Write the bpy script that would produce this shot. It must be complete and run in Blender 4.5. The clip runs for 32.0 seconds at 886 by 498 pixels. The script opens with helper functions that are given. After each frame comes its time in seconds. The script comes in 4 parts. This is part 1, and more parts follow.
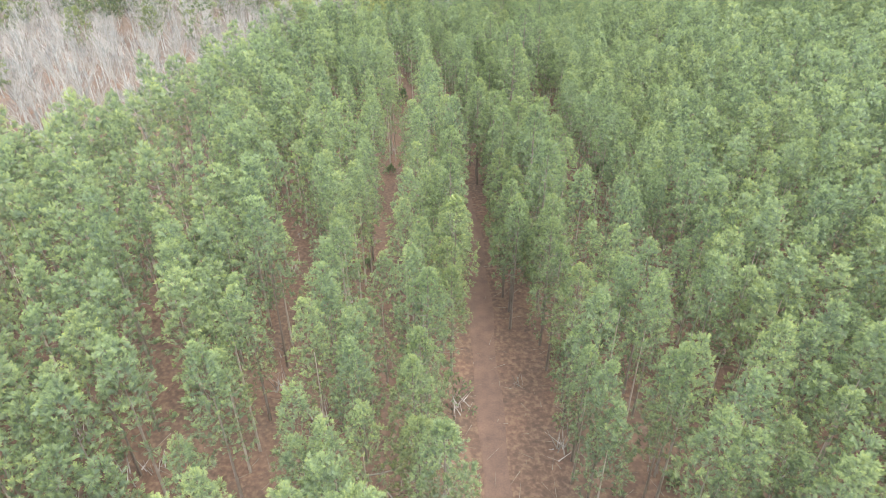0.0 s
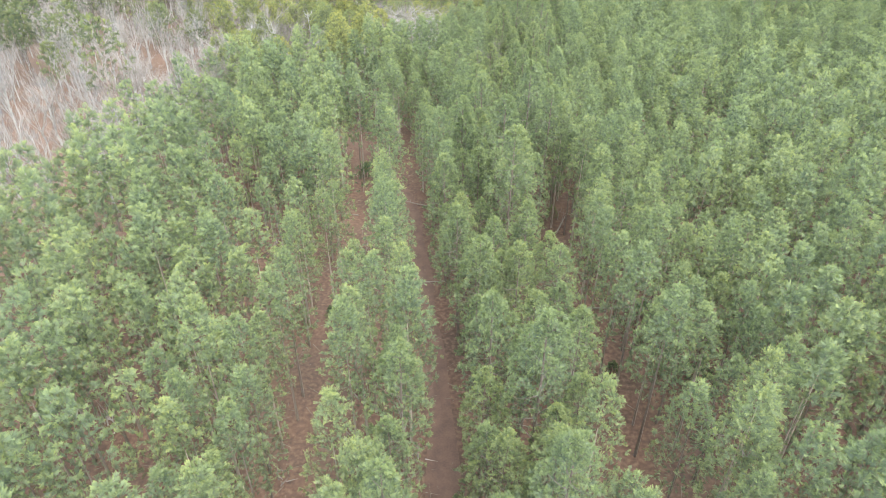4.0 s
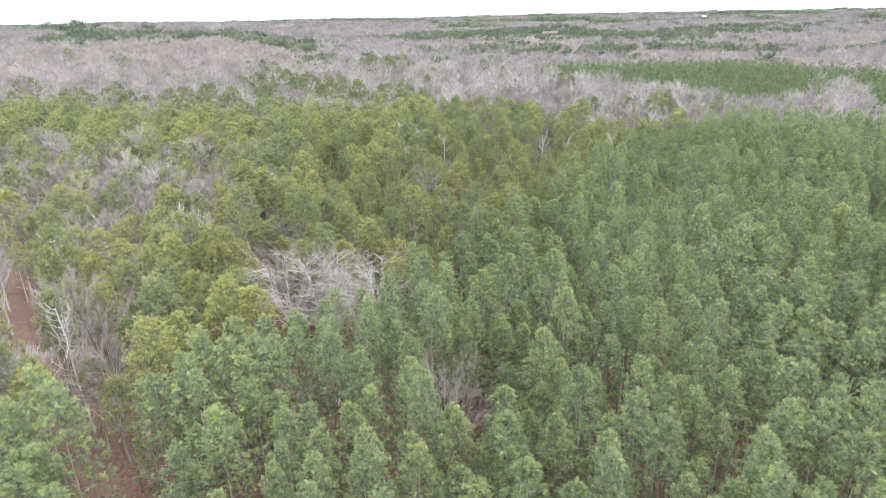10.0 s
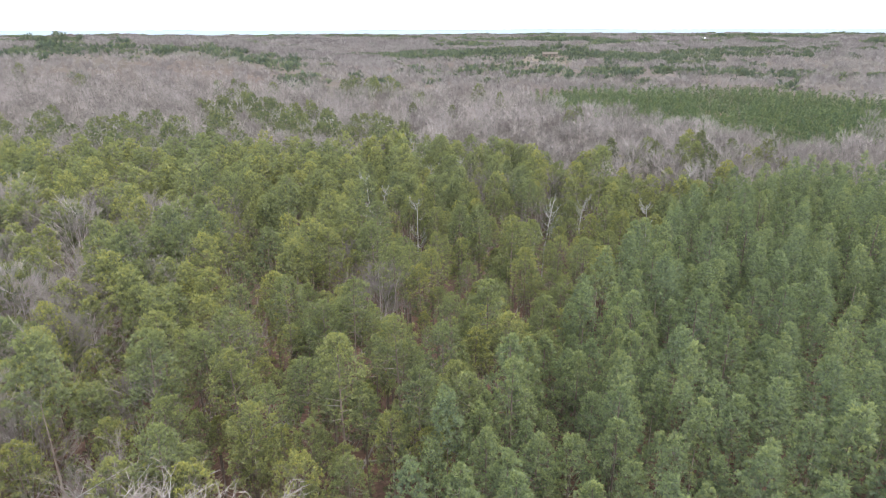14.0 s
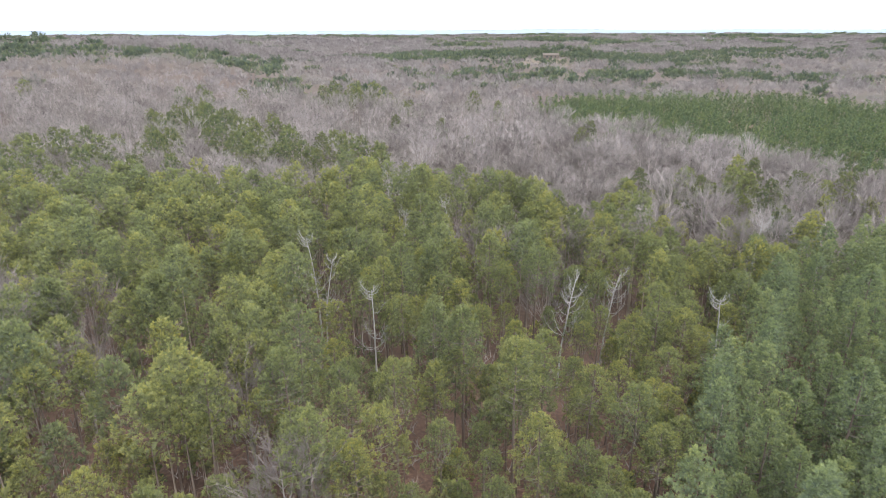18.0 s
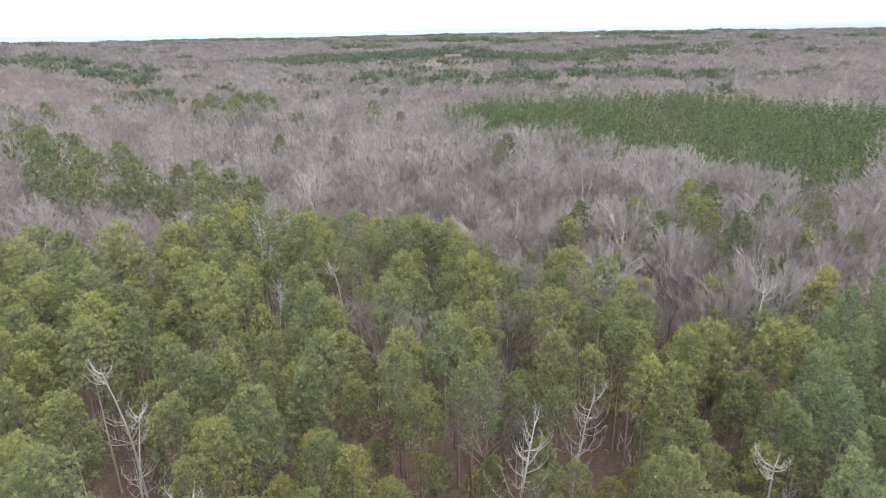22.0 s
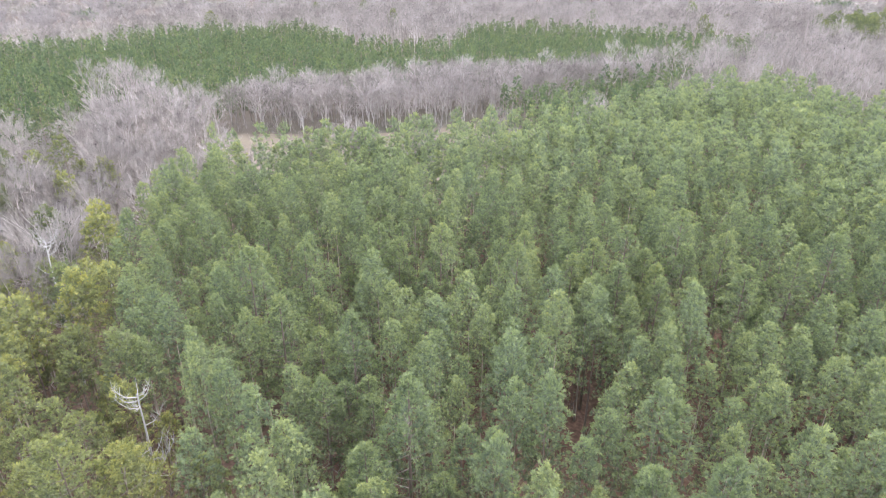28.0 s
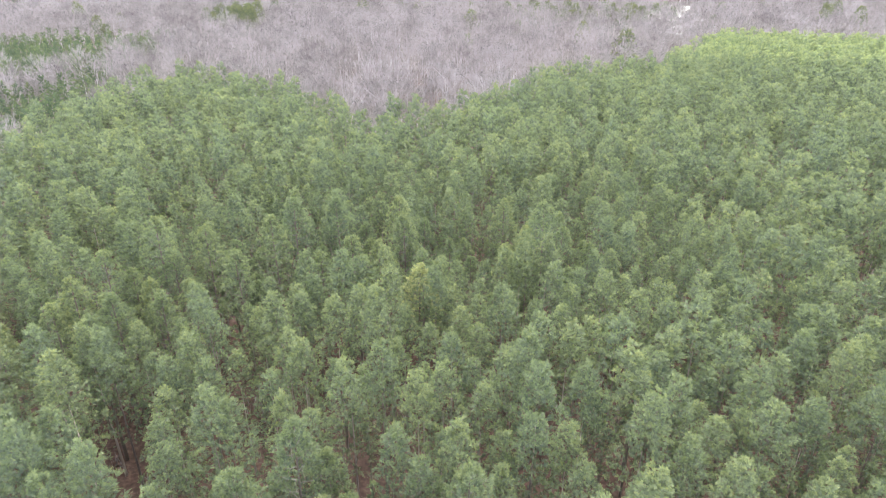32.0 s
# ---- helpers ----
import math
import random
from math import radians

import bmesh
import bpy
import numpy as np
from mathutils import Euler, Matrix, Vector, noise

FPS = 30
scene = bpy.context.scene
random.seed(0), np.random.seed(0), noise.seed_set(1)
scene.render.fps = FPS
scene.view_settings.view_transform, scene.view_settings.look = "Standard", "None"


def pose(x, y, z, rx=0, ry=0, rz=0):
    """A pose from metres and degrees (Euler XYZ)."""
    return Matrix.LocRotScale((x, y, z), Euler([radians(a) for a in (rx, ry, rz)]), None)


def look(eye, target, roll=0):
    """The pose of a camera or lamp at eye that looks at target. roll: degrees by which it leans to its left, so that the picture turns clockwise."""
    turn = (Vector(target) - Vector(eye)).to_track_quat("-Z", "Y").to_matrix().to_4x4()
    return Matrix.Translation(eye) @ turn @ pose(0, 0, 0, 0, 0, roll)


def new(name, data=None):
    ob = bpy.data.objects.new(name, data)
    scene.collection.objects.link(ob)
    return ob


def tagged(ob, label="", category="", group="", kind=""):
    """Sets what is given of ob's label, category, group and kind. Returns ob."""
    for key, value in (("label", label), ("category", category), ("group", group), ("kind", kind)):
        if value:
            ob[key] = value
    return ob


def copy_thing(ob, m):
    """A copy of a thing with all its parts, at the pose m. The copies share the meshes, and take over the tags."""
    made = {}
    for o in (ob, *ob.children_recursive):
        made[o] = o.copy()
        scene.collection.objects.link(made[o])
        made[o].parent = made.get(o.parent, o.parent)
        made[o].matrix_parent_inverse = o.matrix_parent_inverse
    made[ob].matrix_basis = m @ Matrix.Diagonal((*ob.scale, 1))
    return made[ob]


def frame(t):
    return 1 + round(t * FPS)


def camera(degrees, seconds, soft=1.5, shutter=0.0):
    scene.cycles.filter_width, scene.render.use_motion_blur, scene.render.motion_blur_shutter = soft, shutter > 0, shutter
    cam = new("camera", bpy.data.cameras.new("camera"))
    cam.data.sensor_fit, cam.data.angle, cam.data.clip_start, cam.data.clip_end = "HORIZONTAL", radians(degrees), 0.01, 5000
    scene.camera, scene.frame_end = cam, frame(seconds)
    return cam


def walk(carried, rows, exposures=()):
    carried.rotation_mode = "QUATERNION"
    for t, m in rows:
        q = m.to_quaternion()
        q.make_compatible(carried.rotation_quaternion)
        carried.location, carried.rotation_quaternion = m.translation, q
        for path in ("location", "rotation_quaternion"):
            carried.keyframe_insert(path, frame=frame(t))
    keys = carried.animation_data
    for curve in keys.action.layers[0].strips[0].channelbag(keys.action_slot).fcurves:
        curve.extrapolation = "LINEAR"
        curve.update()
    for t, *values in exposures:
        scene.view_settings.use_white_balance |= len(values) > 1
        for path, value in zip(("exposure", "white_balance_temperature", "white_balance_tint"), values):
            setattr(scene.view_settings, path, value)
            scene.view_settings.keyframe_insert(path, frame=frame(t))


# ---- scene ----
cam = camera(71.32, 32.0, soft=0.55)
# seconds, x, y, z, tilt, heading, roll
ROWS = [
    (0, -0.00, 0.11, 39.70, -32.37, 6.15, -0.18), (0.5, -0.17, 2.52, 39.74, -32.45, 6.10, -0.23), (1, -0.38, 5.47, 39.77, -32.45, 5.99, -0.24),
    (1.5, -0.56, 9.09, 39.81, -32.49, 5.91, -0.23), (2, -0.73, 13.34, 39.85, -32.56, 5.86, -0.21), (2.5, -0.96, 18.10, 39.92, -32.62, 5.72, -0.18),
    (4.5, 0.17, 39.74, 40.31, -33.04, 6.65, -0.02), (5, -0.02, 44.79, 40.27, -30.32, 6.62, -0.08), (5.5, -0.22, 49.85, 40.24, -29.77, 6.53, -0.09),
    (6, -0.38, 54.87, 40.20, -26.79, 6.39, -0.16), (6.5, -0.43, 59.96, 40.21, -26.79, 6.38, -0.30), (7, -0.40, 65.08, 40.24, -26.81, 6.38, -0.49),
    (7.5, -0.35, 70.20, 40.28, -26.86, 6.41, -0.71), (8, -0.25, 75.36, 40.31, -26.97, 6.47, -0.86), (8.5, -0.20, 80.61, 40.35, -26.90, 6.47, -1.04),
    (9, -0.16, 85.76, 40.35, -24.99, 6.40, -1.14), (9.5, -0.12, 90.77, 40.29, -22.95, 6.31, -1.23), (10, 0.03, 95.65, 40.20, -20.88, 6.24, -1.30),
    (10.5, 0.21, 100.54, 40.18, -19.08, 6.17, -1.23), (11, 0.29, 105.42, 40.26, -19.16, 6.14, -1.09), (11.5, 0.32, 110.44, 40.38, -19.21, 6.11, -1.00),
    (12, 0.23, 115.40, 40.48, -19.25, 6.06, -0.88), (12.5, 0.25, 120.23, 40.55, -19.31, 6.02, -0.75), (13, 0.31, 125.02, 40.63, -19.31, 6.00, -0.70),
    (13.5, 0.19, 129.75, 40.74, -19.40, 5.91, -0.45), (14, 0.09, 134.44, 40.85, -19.47, 5.85, -0.33), (14.5, 0.12, 139.06, 40.95, -19.53, 5.81, -0.22),
    (16.5, -0.01, 156.05, 40.87, -19.41, 5.73, -0.13), (17, 0.01, 160.55, 40.84, -19.33, 5.79, -0.47), (17.5, -0.07, 165.17, 40.82, -19.42, 5.74, -0.27),
    (18, -0.13, 169.83, 40.79, -19.45, 5.73, -0.34), (18.5, -0.15, 174.52, 40.73, -19.43, 5.74, -0.46), (19, -0.17, 179.22, 40.68, -19.40, 5.74, -0.68),
    (19.5, -0.23, 183.94, 40.69, -19.43, 5.69, -0.64), (20, -0.20, 188.50, 40.73, -19.39, 5.71, -0.66), (20.5, -0.12, 192.48, 40.79, -19.35, 5.91, -0.70),
    (21, 0.01, 195.58, 40.86, -19.33, 6.00, -0.76), (21.5, 0.22, 197.68, 40.86, -19.30, 3.14, -1.00), (22, 0.21, 198.89, 40.85, -19.45, -2.76, -1.19),
    (22.5, 0.14, 199.29, 40.84, -19.67, -11.18, -0.92), (23, 0.15, 199.47, 40.83, -19.87, -22.38, -0.86), (23.5, 0.02, 199.61, 40.81, -20.02, -31.80, -0.76),
    (24, -0.19, 199.72, 40.79, -20.01, -36.36, -0.57), (24.5, -0.29, 199.74, 40.75, -19.92, -37.76, -0.30), (26.5, -0.12, 199.42, 40.58, -25.61, -52.97, -0.05),
    (27, -0.10, 199.42, 40.55, -25.64, -62.49, -0.02), (27.5, -0.10, 199.49, 40.53, -25.64, -66.00, -0.04), (28, -0.07, 199.42, 40.51, -25.56, -68.13, -0.03),
    (28.5, -0.01, 199.31, 40.50, -25.59, -74.55, -0.06), (29, 0.02, 199.30, 40.50, -25.59, -83.31, -0.05), (29.5, 0.03, 199.34, 40.52, -25.60, -89.58, -0.09),
    (30, 0.08, 199.35, 40.55, -25.63, -95.86, -0.09), (30.5, 0.11, 199.37, 40.60, -25.67, -103.28, -0.05), (31, 0.15, 199.46, 40.63, -25.72, -107.85, -0.01),
    (31.5, 0.19, 199.40, 40.66, -25.72, -110.68, 0.04), (32, 0.17, 199.28, 40.66, -25.76, -117.73, 0.07),
]
walk(cam, [(t, pose(x, y, z, 90 + p, 0, h) @ pose(0, 0, 0, 0, 0, r)) for t, x, y, z, p, h, r in ROWS],
     exposures=[(0, 2.38, 6450, 2), (4.5, 2.38, 6400, 4), (6, 2.38, 6350, 6), (8.5, 2.31, 6300, 9), (10.5, 1.92, 6350, 9), (12, 1.60, 6400, 9), (16.5, 1.50, 6450, 11), (24.5, 1.45, 6450, 12), (26.5, 2.10, 6350, 13), (32, 2.22, 6250, 14)])

# ---- sky and sun ----
world = bpy.data.worlds.new("overcast_sky")
scene.world = world
world.use_nodes = True
wn, wl = world.node_tree.nodes, world.node_tree.links
wn.clear()
w_out, w_bg, w_sky, w_mix = wn.new("ShaderNodeOutputWorld"), wn.new("ShaderNodeBackground"), wn.new("ShaderNodeTexSky"), wn.new("ShaderNodeMixRGB")
w_sky.sky_type, w_sky.sun_disc = "NISHITA", False
w_sky.sun_elevation, w_sky.sun_rotation = radians(48), radians(150)
w_sky.dust_density = 4.0
w_mix.inputs[0].default_value = 0.8
w_mix.inputs[2].default_value = (9.8, 10.5, 11.4, 1)
w_bg.inputs[1].default_value = 0.12
wl.new(w_sky.outputs[0], w_mix.inputs[1])
wl.new(w_mix.outputs[0], w_bg.inputs[0])
wl.new(w_bg.outputs[0], w_out.inputs[0])
sun = new("sun", bpy.data.lights.new("sun", "SUN"))
sun.data.energy, sun.data.angle, sun.data.color = 2.0, radians(40), (1.0, 0.96, 0.9)
sun.matrix_world = look((60, 60, 120), (0, 110, 0))


# ---- materials ----
def material(name, rough=0.8):
    m = bpy.data.materials.new(name)
    m.use_nodes = True
    n, l = m.node_tree.nodes, m.node_tree.links
    b = n["Principled BSDF"]
    b.inputs["Roughness"].default_value = rough
    b.inputs["Specular IOR Level"].default_value = 0.2
    return m, n, l, b


def ramp(n, stops):
    r = n.new("ShaderNodeValToRGB")
    while len(r.color_ramp.elements) < len(stops):
        r.color_ramp.elements.new(0.5)
    for e, (p, c) in zip(r.color_ramp.elements, stops):
        e.position, e.color = p, (*c, 1)
    return r


def noise_tex(n, l, scale, detail=3.0, coords=None):
    t = n.new("ShaderNodeTexNoise")
    t.inputs["Scale"].default_value, t.inputs["Detail"].default_value = scale, detail
    if coords is None:
        coords = n.new("ShaderNodeNewGeometry").outputs["Position"]
    l.new(coords, t.inputs["Vector"])
    return t


def maths(n, l, op, a, b):
    q = n.new("ShaderNodeMath")
    q.operation = op
    for s, v in zip(q.inputs, (a, b)):
        if isinstance(v, (int, float)):
            s.default_value = v
        else:
            l.new(v, s)
    return q.outputs[0]


def mix(n, l, fac, a, b, mode="MIX"):
    q = n.new("ShaderNodeMixRGB")
    q.blend_type = mode
    for s, v in zip(q.inputs, (fac, a, b)):
        if isinstance(v, (int, float)):
            s.default_value = v
        elif isinstance(v, tuple):
            s.default_value = (*v, 1)
        else:
            l.new(v, s)
    return q.outputs[0]


def fan_gaps(n, l, shader, strands, fill):
    """Parts a fan into thin strands (needles or twigs) of uneven length that spread from its foot."""
    at, sep, geo = n.new("ShaderNodeAttribute"), n.new("ShaderNodeSeparateXYZ"), n.new("ShaderNodeNewGeometry")
    at.attribute_name = "fan"
    l.new(at.outputs["Vector"], sep.inputs[0])
    turn = maths(n, l, "DIVIDE", sep.outputs[0], maths(n, l, "MAXIMUM", sep.outputs[1], 0.02))
    phase = maths(n, l, "ADD", maths(n, l, "MULTIPLY", turn, strands / 2), maths(n, l, "MULTIPLY", geo.outputs["Random Per Island"], 37.0))
    rnd = n.new("ShaderNodeTexWhiteNoise")
    rnd.noise_dimensions = "1D"
    l.new(maths(n, l, "FLOOR", phase, 0.0), rnd.inputs["W"])
    off = maths(n, l, "ABSOLUTE", maths(n, l, "SUBTRACT", maths(n, l, "FRACT", phase, 0.0), 0.5), 0.0)
    thick = maths(n, l, "LESS_THAN", off, fill / 2)
    short = maths(n, l, "LESS_THAN", sep.outputs[1], maths(n, l, "ADD", maths(n, l, "MULTIPLY", rnd.outputs["Value"], 0.4), 0.62))
    gap, sh = n.new("ShaderNodeBsdfTransparent"), n.new("ShaderNodeMixShader")
    l.new(maths(n, l, "MULTIPLY", thick, short), sh.inputs[0])
    l.new(gap.outputs[0], sh.inputs[1])
    l.new(shader, sh.inputs[2])
    l.new(sh.outputs[0], n["Material Output"].inputs[0])


def needle_material(name, tones, see=0.4, strands=3.2, fill=0.66, vary=0.5):
    """Needles: a tone for each tree, a finer one for each tuft, new growth and painted light towards the tips."""
    m, n, l, b = material(name, 0.6)
    b.inputs["Specular IOR Level"].default_value = 0.08
    info, at, fan, sep = n.new("ShaderNodeObjectInfo"), n.new("ShaderNodeAttribute"), n.new("ShaderNodeAttribute"), n.new("ShaderNodeSeparateXYZ")
    at.attribute_name, fan.attribute_name = "tint", "fan"
    l.new(fan.outputs["Vector"], sep.inputs[0])
    tree = maths(n, l, "FRACT", maths(n, l, "ADD", at.outputs["Fac"], info.outputs["Random"]), 0.0)
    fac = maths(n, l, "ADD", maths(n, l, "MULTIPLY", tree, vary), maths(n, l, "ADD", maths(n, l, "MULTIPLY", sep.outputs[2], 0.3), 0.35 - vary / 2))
    r = ramp(n, tones)
    l.new(fac, r.inputs[0])
    grain = noise_tex(n, l, 0.035, 2.0)
    col = mix(n, l, maths(n, l, "MULTIPLY", grain.outputs["Fac"], 0.3), r.outputs[0], tones[0][1])
    # Dark strand feet are shade painted inside each tuft; pale tips include new growth.
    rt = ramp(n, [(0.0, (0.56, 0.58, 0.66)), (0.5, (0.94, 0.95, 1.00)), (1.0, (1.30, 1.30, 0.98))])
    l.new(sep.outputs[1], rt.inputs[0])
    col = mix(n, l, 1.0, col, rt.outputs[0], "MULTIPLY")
    # High tuft numbers carry painted light and new growth, low ones painted shade.
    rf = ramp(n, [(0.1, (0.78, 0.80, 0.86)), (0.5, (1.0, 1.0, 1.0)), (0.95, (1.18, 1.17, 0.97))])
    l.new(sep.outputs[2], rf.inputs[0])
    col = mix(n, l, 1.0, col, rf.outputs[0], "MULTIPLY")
    l.new(col, b.inputs["Base Color"])
    tr, sh = n.new("ShaderNodeBsdfTranslucent"), n.new("ShaderNodeMixShader")
    l.new(col, tr.inputs["Color"])
    sh.inputs[0].default_value = see
    l.new(b.outputs[0], sh.inputs[1])
    l.new(tr.outputs[0], sh.inputs[2])
    fan_gaps(n, l, sh.outputs[0], strands, fill)
    return m


def bark_material(name, c1, c2, scale=6.0, rough=0.9, strands=0.0, fill=0.4):
    m, n, l, b = material(name, rough)
    t, big = noise_tex(n, l, scale, 4.0), noise_tex(n, l, 0.12, 2.0)
    info = n.new("ShaderNodeNewGeometry")
    f = maths(n, l, "ADD", maths(n, l, "MULTIPLY", t.outputs["Fac"], 0.5), maths(n, l, "MULTIPLY", info.outputs["Random Per Island"], 0.5))
    f = maths(n, l, "ADD", maths(n, l, "MULTIPLY", f, 0.7), maths(n, l, "MULTIPLY", big.outputs["Fac"], 0.3))
    at = n.new("ShaderNodeAttribute")
    at.attribute_name = "tint"
    f = maths(n, l, "ADD", maths(n, l, "MULTIPLY", f, 0.5), maths(n, l, "MULTIPLY", at.outputs["Fac"], 0.5))
    r = ramp(n, [(0.2, c1), (0.8, c2)])
    l.new(f, r.inputs[0])
    l.new(r.outputs[0], b.inputs["Base Color"])
    bump = n.new("ShaderNodeBump")
    bump.inputs["Strength"].default_value, bump.inputs["Distance"].default_value = 0.6, 0.03
    l.new(t.outputs["Fac"], bump.inputs["Height"])
    l.new(bump.outputs[0], b.inputs["Normal"])
    if strands:
        tr, sh = n.new("ShaderNodeBsdfTranslucent"), n.new("ShaderNodeMixShader")
        sh.inputs[0].default_value = 0.4
        l.new(r.outputs[0], tr.inputs["Color"])
        l.new(b.outputs[0], sh.inputs[1])
        l.new(tr.outputs[0], sh.inputs[2])
        fan_gaps(n, l, sh.outputs[0], strands, fill)
    return m


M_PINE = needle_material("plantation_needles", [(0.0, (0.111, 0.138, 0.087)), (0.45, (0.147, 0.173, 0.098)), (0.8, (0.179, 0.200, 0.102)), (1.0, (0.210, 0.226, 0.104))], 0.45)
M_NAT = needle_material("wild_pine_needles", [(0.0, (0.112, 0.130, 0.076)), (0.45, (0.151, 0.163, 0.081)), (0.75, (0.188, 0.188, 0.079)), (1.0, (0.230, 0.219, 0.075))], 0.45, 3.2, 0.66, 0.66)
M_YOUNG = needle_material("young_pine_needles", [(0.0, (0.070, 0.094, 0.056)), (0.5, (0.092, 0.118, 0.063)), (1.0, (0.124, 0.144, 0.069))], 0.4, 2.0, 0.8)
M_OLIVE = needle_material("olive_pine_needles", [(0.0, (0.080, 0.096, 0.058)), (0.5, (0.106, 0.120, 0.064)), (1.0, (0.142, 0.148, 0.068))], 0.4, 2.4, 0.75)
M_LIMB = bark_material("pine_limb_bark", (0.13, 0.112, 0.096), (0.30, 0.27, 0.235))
# Muted, bluer tones than the nearer pines: some distance haze is painted in.
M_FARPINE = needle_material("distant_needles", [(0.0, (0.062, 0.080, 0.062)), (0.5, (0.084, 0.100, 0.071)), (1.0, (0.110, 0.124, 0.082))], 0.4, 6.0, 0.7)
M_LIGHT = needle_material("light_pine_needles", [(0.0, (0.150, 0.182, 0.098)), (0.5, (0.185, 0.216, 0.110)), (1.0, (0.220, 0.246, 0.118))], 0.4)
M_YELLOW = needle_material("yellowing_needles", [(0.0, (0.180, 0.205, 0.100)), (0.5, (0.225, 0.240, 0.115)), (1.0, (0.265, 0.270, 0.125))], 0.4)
M_PBARK = bark_material("pine_bark", (0.10, 0.078, 0.067), (0.26, 0.215, 0.185))
M_HBARK = bark_material("hardwood_bark", (0.185, 0.162, 0.152), (0.37, 0.340, 0.325))
M_TWIG = bark_material("bare_twigs", (0.135, 0.116, 0.108), (0.262, 0.231, 0.219), 1.5)
M_HAZE = bark_material("fine_twig_sprays", (0.135, 0.117, 0.110), (0.264, 0.236, 0.226), 1.5, 0.9, 9.0, 0.36)
M_PALEHAZE = bark_material("pale_twig_sprays", (0.128, 0.123, 0.123), (0.245, 0.238, 0.238), 1.5, 0.9, 8.0, 0.30)
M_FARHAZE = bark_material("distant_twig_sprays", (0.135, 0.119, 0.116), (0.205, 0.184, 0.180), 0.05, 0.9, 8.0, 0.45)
# Blue-grey of distance haze, painted into the ridge's base colour.
M_RIDGE = bark_material("haze_painted_ridge", (0.165, 0.200, 0.240), (0.235, 0.275, 0.320), 0.02)
M_SNAG = bark_material("weathered_dead_wood", (0.23, 0.222, 0.213), (0.45, 0.438, 0.420), 4.0)


def ground_material():
    m, n, l, b = material("pine_straw_ground", 0.95)
    geo = n.new("ShaderNodeNewGeometry")
    fine, mid, big = noise_tex(n, l, 2.6, 7.0), noise_tex(n, l, 0.22, 4.0), noise_tex(n, l, 0.009, 5.0)
    r1 = ramp(n, [(0.28, (0.036, 0.024, 0.019)), (0.5, (0.080, 0.047, 0.034)), (0.72, (0.150, 0.098, 0.070))])
    l.new(fine.outputs["Fac"], r1.inputs[0])
    r2 = ramp(n, [(0.35, (0.058, 0.043, 0.035)), (0.7, (0.108, 0.062, 0.045))])
    l.new(mid.outputs["Fac"], r2.inputs[0])
    near = mix(n, l, 0.38, r1.outputs[0], r2.outputs[0])
    # leaf litter and distant woodland cover, by distance from the middle of the stand
    r3 = ramp(n, [(0.40, (0.076, 0.056, 0.046)), (0.54, (0.066, 0.053, 0.042)), (0.66, (0.050, 0.050, 0.036))])
    l.new(big.outputs["Fac"], r3.inputs[0])
    far = mix(n, l, maths(n, l, "MULTIPLY", mid.outputs["Fac"], 0.35), r3.outputs[0], (0.075, 0.064, 0.060))
    vec = n.new("ShaderNodeVectorMath")
    vec.operation = "DISTANCE"
    l.new(geo.outputs["Position"], vec.inputs[0])
    vec.inputs[1].default_value = (20, 110, 0)
    mr = n.new("ShaderNodeMapRange")
    mr.inputs["From Min"].default_value, mr.inputs["From Max"].default_value = 110, 200
    l.new(vec.outputs["Value"], mr.inputs["Value"])
    l.new(mix(n, l, mr.outputs[0], near, far), b.inputs["Base Color"])
    bump = n.new("ShaderNodeBump")
    bump.inputs["Strength"].default_value, bump.inputs["Distance"].default_value = 0.7, 0.12
    l.new(fine.outputs["Fac"], bump.inputs["Height"])
    l.new(bump.outputs[0], b.inputs["Normal"])
    return m


def mottled(name, c1, c2, scale, rough=0.9):
    m, n, l, b = material(name, rough)
    t, t2 = noise_tex(n, l, scale, 5.0), noise_tex(n, l, scale * 9, 4.0)
    r = ramp(n, [(0.3, c1), (0.7, c2)])
    l.new(maths(n, l, "ADD", maths(n, l, "MULTIPLY", t.outputs["Fac"], 0.6), maths(n, l, "MULTIPLY", t2.outputs["Fac"], 0.4)), r.inputs[0])
    l.new(r.outputs[0], b.inputs["Base Color"])
    bump = n.new("ShaderNodeBump")
    bump.inputs["Strength"].default_value, bump.inputs["Distance"].default_value = 0.5, 0.05
    l.new(t2.outputs["Fac"], bump.inputs["Height"])
    l.new(bump.outputs[0], b.inputs["Normal"])
    return m


M_GROUND = ground_material()
M_CLAY = mottled("red_clay_track", (0.058, 0.037, 0.030), (0.112, 0.068, 0.052), 0.9)
M_FIELD = mottled("dry_field_grass", (0.070, 0.056, 0.044), (0.112, 0.092, 0.070), 0.2)
M_PASTURE = mottled("pale_pasture", (0.22, 0.215, 0.175), (0.34, 0.335, 0.285), 0.05)
M_WALL = mottled("tan_siding", (0.10, 0.086, 0.072), (0.14, 0.12, 0.10), 0.8)
M_ROOF = mottled("brown_roof", (0.075, 0.062, 0.054), (0.105, 0.09, 0.078), 0.8, 0.95)
M_WHITE = mottled("white_metal_cladding", (0.26, 0.27, 0.29), (0.34, 0.345, 0.355), 0.3, 0.8)
M_GLASS = mottled("dark_window_glass", (0.03, 0.035, 0.04), (0.05, 0.055, 0.06), 0.3, 0.1)

